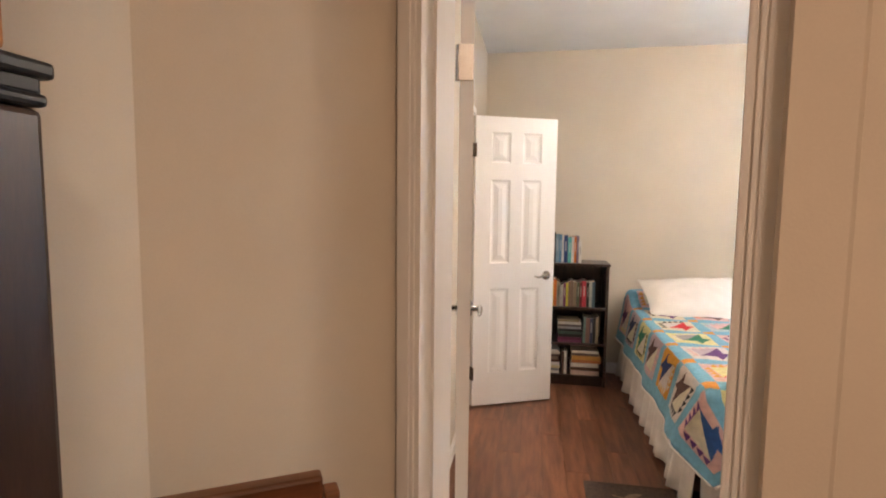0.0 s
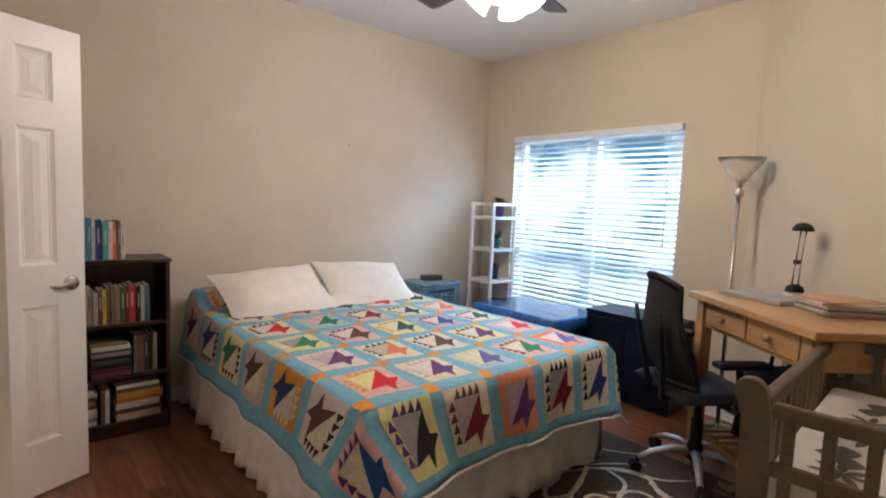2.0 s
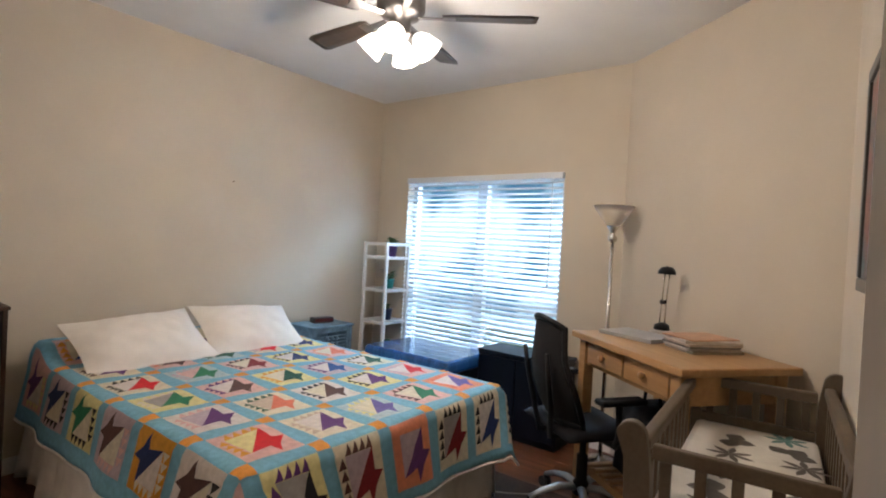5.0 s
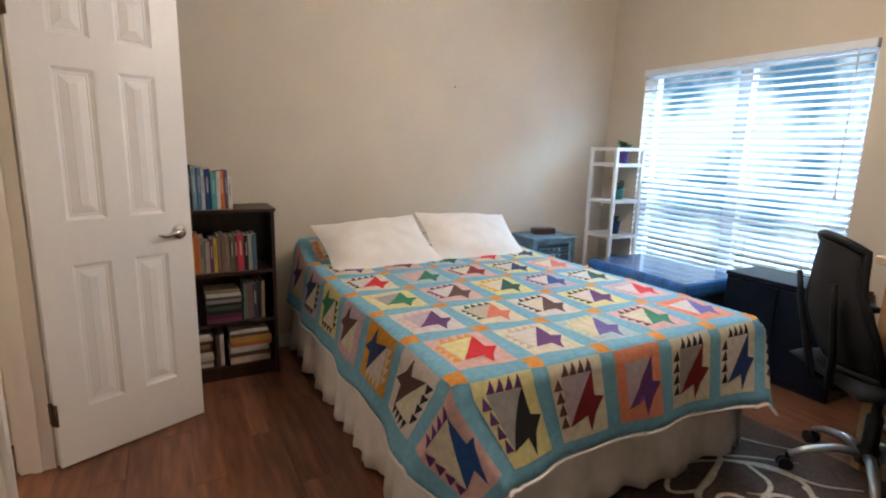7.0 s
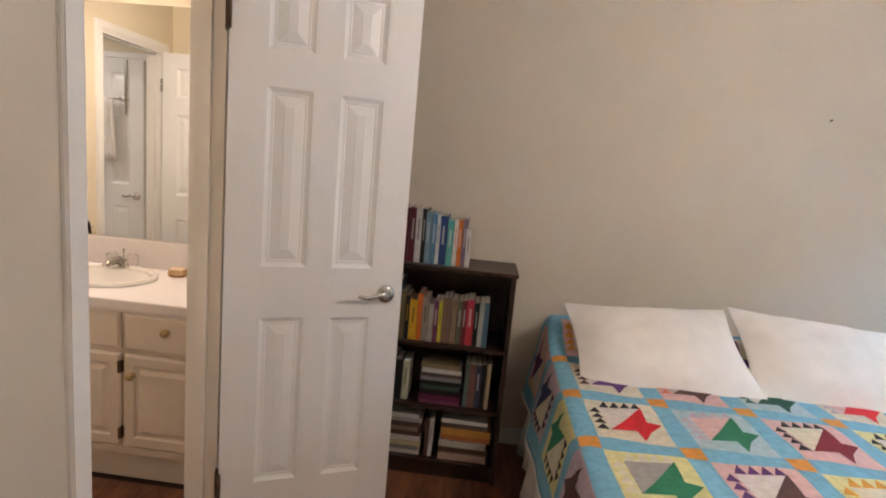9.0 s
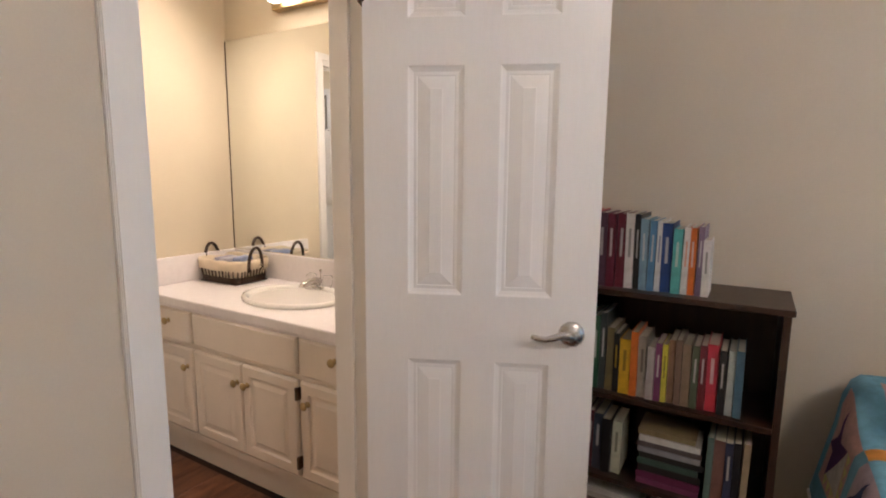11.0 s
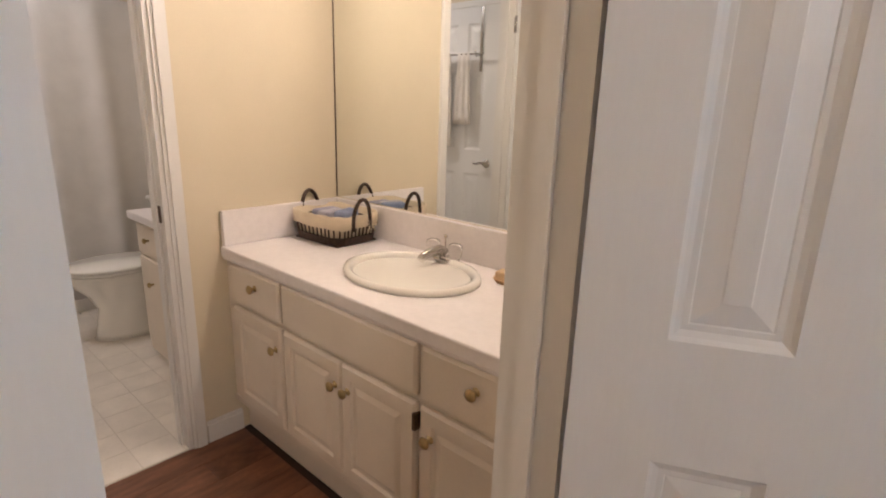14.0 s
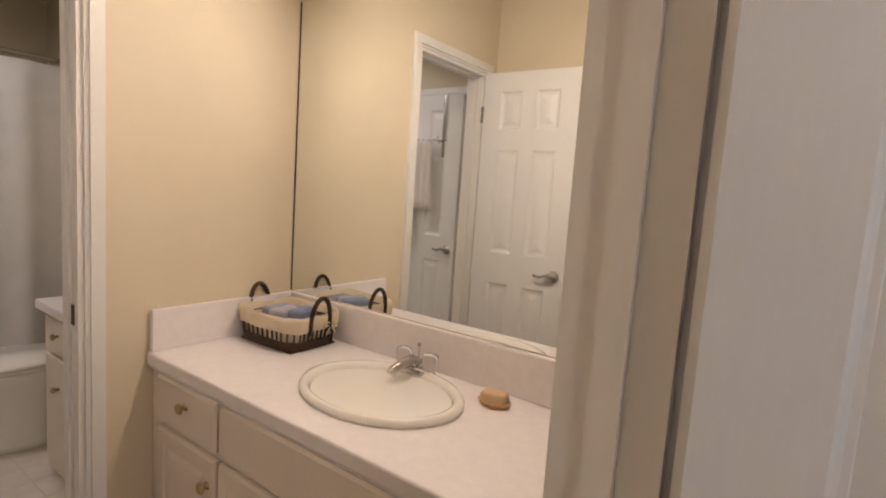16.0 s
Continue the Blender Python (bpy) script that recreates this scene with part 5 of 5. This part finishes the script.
    b = [bm.verts.new((x + 0.017, y + out * p, q)) for p, q in edge]
    bm.faces.new(a)
    bm.faces.new(b[::-1])
    for k in range(len(edge)):
        n = (k + 1) % len(edge)
        bm.faces.new((a[k], b[k], b[n], a[n]))
    bmesh.ops.bevel(bm, geom=bm.edges[:], offset=0.004, segments=2, affect="EDGES", profile=0.5)
    part("post", bm, CRIBWOOD, cb)


for x in (0.0, CL):
    crib_post(x, 0, 0.950, 1)
    crib_post(x, CWD, 0.985, -1)
for y, up in ((0.0, 0.0), (CWD, 0.03)):
    part("side_rail", boxes((0.018, CL - 0.018, y - 0.022, y + 0.016, 0.858 + up, 0.900 + up), bevel=0.010), CRIBWOOD, cb)
    part("side_rail", boxes((0.018, CL - 0.018, y - 0.014, y + 0.014, 0.565, 0.610), bevel=0.005), CRIBWOOD, cb)
    for k in range(11):
        x = 0.085 + k * (CL - 0.17) / 10
        part("slat", boxes((x - 0.016, x + 0.016, y - 0.007, y + 0.007, 0.611, 0.857 + up), bevel=0.002), CRIBWOOD, cb)
for x in (0.0, CL):
    for z0, z1 in ((0.858, 0.899), (0.706, 0.744), (0.30, 0.345)):
        part("end_rail", boxes((x - 0.013, x + 0.013, CWD + 0.034, -0.034, z0, z1), bevel=0.005), CRIBWOOD, cb)
    for y in (-0.069, -0.153, -0.237, -0.322, -0.406):
        part("slat", boxes((x - 0.008, x + 0.008, y - 0.014, y + 0.014, 0.745, 0.857), bevel=0.002), CRIBWOOD, cb)
        part("slat", boxes((x - 0.008, x + 0.008, y - 0.014, y + 0.014, 0.346, 0.705), bevel=0.002), CRIBWOOD, cb)
part("mattress_board", boxes((0.02, CL - 0.02, CWD + 0.016, -0.016, 0.572, 0.590)), CRIBWOOD, cb)
part("lower_shelf", boxes((0.014, CL - 0.014, CWD + 0.016, -0.016, 0.315, 0.333)), CRIBWOOD, cb)
mt = thing("crib_mattress", pose(1.66, 1.785, 0.591, 0, 0, 4.2), "crib mattress in white sheet with grey leaf print", "mattress")
PRINT = mat("sheet_white", (0.78, 0.75, 0.68), 0.9, var=0.05, scale=10, bump=0.2, fine=300)
part("pad", boxes((0.022, CL - 0.022, CWD + 0.020, -0.020, 0.0, 0.125), bevel=0.025), PRINT, mt)
GREYP = plain("print_grey", (0.17, 0.15, 0.13))
TEALP = plain("print_teal", (0.12, 0.26, 0.24))
random.seed(11)


def leaf_shape(bm, x, y, a, ln, w, z):
    c, s = math.cos(a), math.sin(a)
    vs = []
    for k in range(10):
        t = k / 9
        vs.append((ln * t, w * math.sin(math.pi * t)))
    vs += [(ln * (1 - k / 9), -w * math.sin(math.pi * (1 - k / 9))) for k in range(1, 9)]
    bm.faces.new([bm.verts.new((x + c * p - s * q, y + s * p + c * q, z)) for p, q in vs])


for k in range(11):
    cx, cy = 0.12 + (k % 6) * 0.165 + random.uniform(-0.03, 0.03), CWD + 0.10 + (k // 6) * 0.20 + random.uniform(-0.03, 0.03)
    bm = bmesh.new()
    big = k % 3 == 1
    base = random.uniform(0, 6.28)
    m_ = 3 if big else 7
    for j in range(m_):
        leaf_shape(bm, cx, cy, base + j * 2 * math.pi / (m_ if not big else 4.5), 0.085 if big else 0.080, 0.034 if big else 0.012, 0.1262)
    part("printed_leaf", bm, TEALP if k == 5 else GREYP, mt)

# ---- nightstand ----
ns = thing("nightstand", pose(2.83, 4.65, 0), "distressed blue nightstand with louvred carved front", "nightstand")
NW, ND, NH = 0.42, 0.30, 0.68
part("top", boxes((-0.012, NW + 0.012, -0.012, ND, NH - 0.022, NH), bevel=0.005), BLUEPAINT, ns)
for x in (0.0, NW - 0.02):
    part("side_panel", boxes((x, x + 0.02, 0, ND, 0.0, NH - 0.023), bevel=0.002), BLUEPAINT, ns)
part("back_panel", boxes((0.021, NW - 0.021, ND - 0.012, ND, 0.08, NH - 0.023)), BLUEPAINT, ns)
part("bottom_panel", boxes((0.021, NW - 0.021, 0.004, ND - 0.013, 0.08, 0.10)), BLUEPAINT, ns)
part("front_frame", boxes((0.021, NW - 0.021, 0.012, 0.024, 0.101, 0.13), (0.021, NW - 0.021, 0.012, 0.024, NH - 0.06, NH - 0.023), (0.021, 0.05, 0.012, 0.024, 0.13, NH - 0.06), (NW - 0.05, NW - 0.021, 0.012, 0.024, 0.13, NH - 0.06)), BLUEPAINT, ns)
bm = bmesh.new()
box(bm, 0.05, NW - 0.05, -0.012, 0.012, -0.004, 0.004, bevel=0.002, m=Matrix.Rotation(radians(-28), 4, "X"))
lv = mesh(bm, "louvre", BLUEPAINT)
for k in range(17):
    piece("louvre", lv, ns, pose(0, 0.024, 0.145 + k * 0.0275))
for cz in (0.55, 0.30):
    for dx in (-0.05, 0.0, 0.05):
        for dz in (-0.02, 0.02):
            bm = bmesh.new()
            turned(bm, [(0, 0), (0.016, 0), (0.018, 0.006), (0.008, 0.012), (0, 0.010)], 12, Matrix.Translation((NW / 2 + dx, 0.010, cz + dz)) @ Matrix.Rotation(radians(90), 4, "X"))
            part("rosette", bm, BLUEPAINT, ns)
ck = thing("clock_radio", pose(3.05, 4.81, NH, 0, 0, -12), "small dark brown clock radio on the nightstand", "clock")
part("body", boxes((-0.095, 0.095, -0.04, 0.04, 0.001, 0.05), bevel=0.012), mat("clock_brown", (0.030, 0.017, 0.014), 0.4), ck)
part("face", boxes((-0.08, 0.08, -0.0415, -0.0401, 0.014, 0.040)), mat("clock_face", (0.10, 0.03, 0.03), 0.2), ck)

# ---- corner shelf with plants ----
sh = thing("plant_stand", pose(3.49, 4.52, 0), "white painted four-tier open plant stand", "shelf")
SW, SDp, SH = 0.31, 0.29, 1.38
for x in (0.0, SW - 0.026):
    for y in (0.0, SDp - 0.026):
        part("post", boxes((x, x + 0.026, y, y + 0.026, 0, SH), bevel=0.003), WHITEPAINT, sh)
TIERS = [0.38, 0.68, 0.965, 1.255]
for z in TIERS:
    part("shelf", boxes((0.002, SW - 0.002, 0.002, SDp - 0.002, z - 0.026, z), bevel=0.003), WHITEPAINT, sh)
part("top_rail", boxes((0.026, SW - 0.026, 0.003, 0.021, SH - 0.028, SH - 0.002)), WHITEPAINT, sh)
part("top_rail", boxes((0.026, SW - 0.026, SDp - 0.021, SDp - 0.003, SH - 0.028, SH - 0.002)), WHITEPAINT, sh)
for x in (0.003, SW - 0.021):
    part("top_rail", boxes((x, x + 0.018, 0.026, SDp - 0.026, SH - 0.028, SH - 0.002)), WHITEPAINT, sh)


def potted(x, y, z, c, r, h, nl, ln, label, droop=0.4):
    p = thing("potted_plant", pose(x, y, z), label, "plant", "plants on the stand")
    bm = bmesh.new()
    turned(bm, [(0, 0.0), (r * 0.74, 0.0), (r, h * 0.92), (r * 1.06, h * 0.93), (r * 1.06, h), (r * 0.94, h), (r * 0.92, h * 0.88), (0, h * 0.87)], 20)
    part("pot", bm, mat("pot_glaze", c, 0.3, var=0.06), p)
    bm = bmesh.new()
    for k in range(nl):
        a, tl = k * 2.4, random.uniform(0.7, 1.0)
        c2, s2 = math.cos(a), math.sin(a)
        out, up = ln * tl * (0.35 + droop * random.random()), ln * tl * random.uniform(0.5, 1.0)
        mid_, tip = Vector((c2 * out * 0.5, s2 * out * 0.5, h * 0.88 + up * 0.75)), Vector((c2 * out, s2 * out, h * 0.88 + up * 0.85))
        w = Vector((-s2, c2, 0)) * ln * 0.13
        b0 = bm.verts.new((c2 * 0.01, s2 * 0.01, h * 0.87))
        l0, r0, ct, t0 = bm.verts.new(mid_ + w), bm.verts.new(mid_ - w), bm.verts.new(mid_ + Vector((0, 0, 0.006))), bm.verts.new(tip)
        for f in ((b0, l0, ct), (b0, ct, r0), (l0, t0, ct), (ct, t0, r0)):
            bm.faces.new(f)
    solidify(part("leaves", bm, LEAF, p), 0.0015)


random.seed(3)
potted(3.65, 4.60, TIERS[3], (0.10, 0.04, 0.22), 0.042, 0.095, 26, 0.12, "green leafy plant in purple pot")
potted(3.66, 4.63, TIERS[2], (0.03, 0.32, 0.28), 0.045, 0.085, 18, 0.11, "trailing plant in turquoise pot", 0.9)
potted(3.65, 4.63, TIERS[1], (0.02, 0.05, 0.16), 0.045, 0.10, 12, 0.10, "small plant in navy blue pot")
potted(3.64, 4.62, TIERS[0], (0.08, 0.25, 0.22), 0.045, 0.07, 16, 0.09, "small plant in green pot")

# ---- bench and chest under the window ----
bn = thing("storage_bench", pose(3.17, 3.56, 0), "low bench under a glossy blue cover", "bench")
part("cover", boxes((0, 0.60, 0, 0.86, 0.45, 0.55), bevel=0.03), BLUECLOTH, bn)
part("body", boxes((0.02, 0.58, 0.02, 0.84, 0.03, 0.449), bevel=0.006), NAVY, bn)
for x in (0.06, 0.54):
    for y in (0.06, 0.80):
        part("foot", boxes((x - 0.02, x + 0.02, y - 0.02, y + 0.02, 0, 0.03)), BLACK, bn)
chs = thing("low_chest", pose(3.50, 2.86, 0), "dark navy lacquered low chest in front of the window", "chest")
part("body", boxes((0.01, 0.29, 0.005, 0.665, 0.02, 0.60), bevel=0.004), NAVY, chs)
part("top", boxes((0, 0.30, 0, 0.67, 0.601, 0.625), bevel=0.004), NAVY, chs)
for k in range(2):
    part("door", boxes((-0.006, 0.009, 0.015 + k * 0.325, 0.330 + k * 0.325, 0.05, 0.585), bevel=0.003), NAVY, chs)
part("plinth", boxes((0.03, 0.28, 0.02, 0.65, 0, 0.02)), BLACK, chs)

# ---- rug ----
rug = thing("area_rug", pose(0, 0, 0.0005), "dark brown area rug with cream scrolls and tan leaves", "rug")
part("field", boxes((0.62, 2.98, 1.56, 3.10, 0, 0.009), bevel=0.003), RUG, rug)
RZ = 0.0102


def ribbon(pts, w, material, name="scroll"):
    """A woven band along a smooth line through a few points, thinning at its ends."""
    ps = [Vector((*p, 0)) for p in pts]
    ps = [ps[0] * 2 - ps[1]] + ps + [ps[-1] * 2 - ps[-2]]
    line = []
    for p0, p1, p2, p3 in zip(ps, ps[1:], ps[2:], ps[3:]):
        for k in range(7):
            t = k / 7
            line.append(0.5 * (2 * p1 + (p2 - p0) * t + (2 * p0 - 5 * p1 + 4 * p2 - p3) * t ** 2 + (3 * p1 - p0 - 3 * p2 + p3) * t ** 3))
    line.append(ps[-2])
    n = len(line) - 1
    bm = bmesh.new()
    tube(bm, [(p.x, p.y, RZ) for p in line], [w * (0.35 + 0.65 * math.sin(math.pi * min(1.0, 0.12 + 0.95 * k / n)) ** 0.6) for k in range(n + 1)], 6, flat=0.10)
    part(name, bm, material, rug)


def volute(x, y, a0, turns, r0, r1, sg):
    """Points of a spiral, from its outer end inwards."""
    n = max(6, int(turns * 8))
    return [(x + (r1 + (r0 - r1) * (1 - k / n) ** 0.8) * math.cos(a0 + sg * 2 * math.pi * turns * k / n), y + (r1 + (r0 - r1) * (1 - k / n) ** 0.8) * math.sin(a0 + sg * 2 * math.pi * turns * k / n)) for k in range(n + 1)]


def frond(pts, ln, w):
    """A tan stem with paired leaves and one at the tip."""
    ribbon(pts, 0.007, RUGTAN, "stem")
    for (x0, y0), (x1, y1) in zip(pts, pts[1:]):
        a = math.atan2(y1 - y0, x1 - x0)
        for f, sg in ((0.25, 1), (0.45, -1), (0.75, 1), (0.95, -1)):
            bm = bmesh.new()
            leaf_shape(bm, x0 + (x1 - x0) * f, y0 + (y1 - y0) * f, a + sg * random.uniform(0.6, 0.95), ln * random.uniform(0.8, 1.1), w, RZ + 0.0006)
            part("woven_leaf", bm, RUGTAN, rug)
    bm = bmesh.new()
    leaf_shape(bm, *pts[-1], math.atan2(pts[-1][1] - pts[-2][1], pts[-1][0] - pts[-2][0]), ln, w, RZ + 0.0006)
    part("woven_leaf", bm, RUGTAN, rug)


def flourish(m):
    """The rug's main figure: two volutes under an arch, a closed loop and long tails."""
    def go(pts, w=0.014):
        ribbon([tuple((m @ Vector((x - 2.40, y - 2.60, 0))).xy) for x, y in pts], w, RUGCREAM)
    go([(2.56, 3.00), (2.55, 2.88), (2.49, 2.80), (2.34, 2.74)] + volute(2.245, 2.575, 2.1, 1.25, 0.125, 0.03, 1))
    go([(2.49, 2.80), (2.61, 2.67), (2.65, 2.54)] + volute(2.43, 2.455, 0.0, 1.3, 0.15, 0.04, -1))
    go([(2.48, 2.79), (2.37, 2.84), (2.25, 2.84), (2.13, 2.79), (2.10, 2.74), (2.21, 2.70), (2.35, 2.73), (2.46, 2.79)], 0.011)
    go([(2.54, 2.76), (2.64, 2.66), (2.69, 2.50), (2.82, 2.39)], 0.011)
    go([(2.62, 2.52), (2.57, 2.38), (2.60, 2.27)], 0.011)
    go([(2.56, 2.72), (2.52, 2.60), (2.43, 2.56), (2.37, 2.60)], 0.011)
    go([(2.52, 2.82), (2.64, 2.74), (2.78, 2.62)], 0.008)
    go([(2.58, 2.93), (2.70, 2.92), (2.80, 2.78), (2.92, 2.64)], 0.010)


random.seed(5)
for x, y, a in ((2.40, 2.60, 0), (2.10, 2.18, 4), (1.20, 2.62, 178), (0.98, 2.05, 176)):
    flourish(pose(x, y, 0, 0, 0, a))
for pts in ([(1.42, 2.69), (1.76, 2.63), (1.93, 2.64), (2.02, 2.61)], [(2.13, 2.43), (2.25, 2.27), (2.44, 2.18), (2.58, 2.13)], [(1.95, 2.45), (1.78, 2.36), (1.58, 2.38)], [(2.50, 2.00), (2.70, 2.08), (2.86, 2.24)], [(0.75, 2.98), (0.95, 2.90), (1.12, 2.92)], [(0.72, 2.42), (0.90, 2.36), (1.05, 2.40)], [(1.30, 1.95), (1.48, 1.86), (1.62, 1.90)], [(0.80, 1.75), (1.0, 1.70), (1.2, 1.74)], [(2.20, 2.95), (2.36, 2.98), (2.5, 3.04)]):
    frond(pts, 0.105, 0.019)

# ---- ceiling fan ----
FX, FY = 1.99, 3.08
fan = thing("ceiling_fan", pose(FX, FY, 0), "ceiling fan with dark blades and lit glass shades", "ceiling fan")
bm = bmesh.new()
turned(bm, [(0, ZC - 0.001), (0.065, ZC - 0.001), (0.06, ZC - 0.03), (0.02, ZC - 0.05), (0.013, ZC - 0.06), (0.013, ZC - 0.12), (0.03, ZC - 0.125), (0.09, ZC - 0.14), (0.115, ZC - 0.17), (0.115, ZC - 0.23), (0.09, ZC - 0.26), (0.05, ZC - 0.275), (0.05, ZC - 0.33), (0.06, ZC - 0.34), (0.04, ZC - 0.365), (0, ZC - 0.37)], 32)
part("motor", bm, PEWTER, fan)
for k in range(5):
    a = radians(88 + 72 * k)
    m = Matrix.Rotation(a, 4, "Z") @ Matrix.Translation((0, 0, ZC - 0.255)) @ Matrix.Rotation(radians(11), 4, "X")
    bm = bmesh.new()
    sheet(bm, lambda u, v: m @ Vector((0.20 + 0.44 * u, (v - 0.5) * (0.105 + 0.035 * u) * (1 if 0.02 < u < 0.98 else 0.8), 0)), 12, 4)
    bl = solidify(part("blade", bm, FANWOOD, fan), 0.007)
    bm = bmesh.new()
    box(bm, 0.085, 0.24, -0.018, 0.018, -0.012, -0.005, bevel=0.003, m=m)
    box(bm, 0.20, 0.26, -0.035, 0.035, -0.012, -0.0045, bevel=0.003, m=m)
    part("blade_arm", bm, PEWTER, bl)
for k in range(4):
    a = radians(30 + 90 * k)
    m = Matrix.Translation((0, 0, ZC - 0.345)) @ Matrix.Rotation(a, 4, "Z") @ Matrix.Translation((0.080, 0, 0)) @ Matrix.Rotation(radians(-42), 4, "Y")
    bm = bmesh.new()
    turned(bm, [(0.014, 0.0), (0.028, -0.01), (0.048, -0.04), (0.058, -0.08), (0.066, -0.105), (0.063, -0.105), (0.054, -0.08), (0.044, -0.04), (0.02, -0.012)], 20, m)
    part("shade", bm, BULB, fan, "glowing frosted glass shade")
lamp("fan_lamp", "POINT", pose(FX, FY, ZC - 0.52), FANLIGHT, (1.0, 0.86, 0.70), 0.10)

# ---- picture, nail, socket ----
pic = thing("framed_picture", SOUTH @ pose(1.29, 0, 1.67), "framed colourful abstract picture hanging on the wall", "picture")
PF = mat("picture_frame_dark", (0.06, 0.055, 0.05), 0.4, 0.3, var=0.2, scale=20)
for x0, x1, z0, z1 in ((-0.28, 0.28, 0.30, 0.34), (-0.28, 0.28, -0.34, -0.30), (-0.28, -0.24, -0.30, 0.30), (0.24, 0.28, -0.30, 0.30)):
    part("frame", boxes((x0, x1, 0.001, 0.020, z0, z1), bevel=0.005), PF, pic)
part("canvas", boxes((-0.239, 0.239, 0.002, 0.012, -0.299, 0.299)), mat("picture_print", (0.55, 0.16, 0.10), 0.6, var=0.3, scale=5, second=(0.07, 0.22, 0.22)), pic)
bm = bmesh.new()
rod(bm, (0, 0, 0), (0, -0.012, 0.003), 0.004, seg=8)
nl = thing("nail", pose(2.285, YN, 1.775), "small bare nail in the beige wall", "nail")
part("shank", bm, BRONZE, nl)

# ---- first room: edge of a bed and a tall cupboard ----
hm = pose(0.098, 1.231, 0, 0, 0, -148.5)
hb = thing("wooden_bench", hm.copy(), "cherry wood panel-backed bench with white cushion", "bench")
part("back_panel", boxes((0.118, 0.37, 0.004, 0.022, 0.0, 0.975)), REDWOOD, hb)
part("cap_rail", boxes((0.114, 0.378, 0.003, 0.034, 0.976, 1.022), bevel=0.006), REDWOOD, hb)
part("post", boxes((0.088, 0.113, 0.004, 0.036, 0.0, 0.995), bevel=0.004), REDWOOD, hb)
cu = thing("cushion", hm @ pose(0.105, 0.072, 0.0), "white cushion end standing on the floor", "cushion")
bm = bmesh.new()
turned(bm, [(0, 0.0), (0.8, 0.02), (1.0, 0.3), (1.0, 0.6), (0.75, 0.91), (0.3, 0.965), (0, 0.97)], 20, None, 0.075, 0.028)
part("cover", bm, WHITECLOTH, cu)
cp = thing("tall_cupboard", pose(-0.203, 0.55, 0), "dark stained tall cupboard with black moulded top", "cupboard")
part("body", boxes((-0.10, 0.04, 0, 0.318, 0, 1.545), bevel=0.008), DARKWOOD, cp)
part("cornice", boxes((-0.10, 0.045, -0.01, 0.320, 1.546, 1.560), (-0.10, 0.05, -0.02, 0.325, 1.574, 1.592), (-0.10, 0.042, 0, 0.316, 1.556, 1.578), bevel=0.005), BLACK, cp)
bxx = thing("storage_box", pose(-0.202, 0.56, 1.5925), "orange-brown box standing on the tall cupboard", "box")
part("carton", boxes((0, 0.045, 0, 0.268, 0, 0.36), bevel=0.006), mat("orange_box", (0.42, 0.17, 0.04), 0.6, var=0.1), bxx)
# warm area lamp without a fixture, added behind the start to light this room
lamp("first_room_fill", "AREA", look((1.0, -0.7, ZC - 0.02), (1.0, -0.7, 0)), FIRSTROOM, (1.0, 0.74, 0.54), 0.4)

# ---- floors, laid piece by piece ----
floor = tagged(new("floor", mesh(boxes((TX - 0.1, XE + 0.15, HY0 - 0.1, YN + 0.12, -0.06, -0.004)), "floor", GAP)), "dark reddish brown wood plank floor", "floor", "", "structure")
PW, PL = 0.125, 1.15
bm = bmesh.new()
box(bm, 0, PW - 0.0012, 0, PL - 0.0012, -0.0035, 0.0, bevel=0.0008)
plank_me = mesh(bm, "plank", PLANK)


def lay_planks(x0, x1, y0, y1, inside):
    i = 0
    x = x0
    while x < x1 - 1e-6:
        w = min(PW, x1 - x)
        y = y0 - (i * 0.437) % PL
        while y < y1:
            a, b = max(y, y0), min(y + PL, y1)
            if b - a > 0.03 and inside(x + w / 2, (a + b) / 2):
                piece("plank", plank_me, floor, Matrix.Translation((x, a, 0)) @ Matrix.Diagonal((w / PW, (b - a) / PL, 1, 1)))
            y += PL
        x += PW
        i += 1


lay_planks(XW - 0.115, XE, YS - 0.12, YN, lambda x, y: (x - B.x) * U.y - (y - B.y) * U.x < 0.25)
lay_planks(BXW, XW - 0.115, BYS, 4.25, lambda x, y: True)
first_floor = solid("floor_first_room", boxes((HX0, HX1, HY0, YS - 0.12, -0.004, 0.0)), PLANK, "dark wood floor of the first room", "floor")
tile_floor = tagged(new("floor_toilet", mesh(boxes((TX, BXW - 0.0, TYS, BYN, -0.004, 0.002)), "floor_toilet", GROUT)), "off-white square vinyl tile floor", "floor", "", "structure")
TS = 0.1525
bm = bmesh.new()
box(bm, 0.001, TS - 0.001, 0.001, TS - 0.001, 0.002, 0.0036, bevel=0.0006)
tile_me = mesh(bm, "tile", TILE)
for i in range(18):
    for j in range(12):
        x1, y0 = BXW - 0.005 - i * TS, TYS + j * TS
        x0, y1 = max(x1 - TS, TX), min(y0 + TS, BYN)
        if x1 - x0 > 0.02 and (x1 < BXW - 0.11 or (TY0 - 0.2 < y0 < TY1)):
            piece("tile", tile_me, tile_floor, Matrix.Translation((x0, y0, 0)) @ Matrix.Diagonal(((x1 - x0) / TS, (y1 - y0) / TS, 1, 1)))
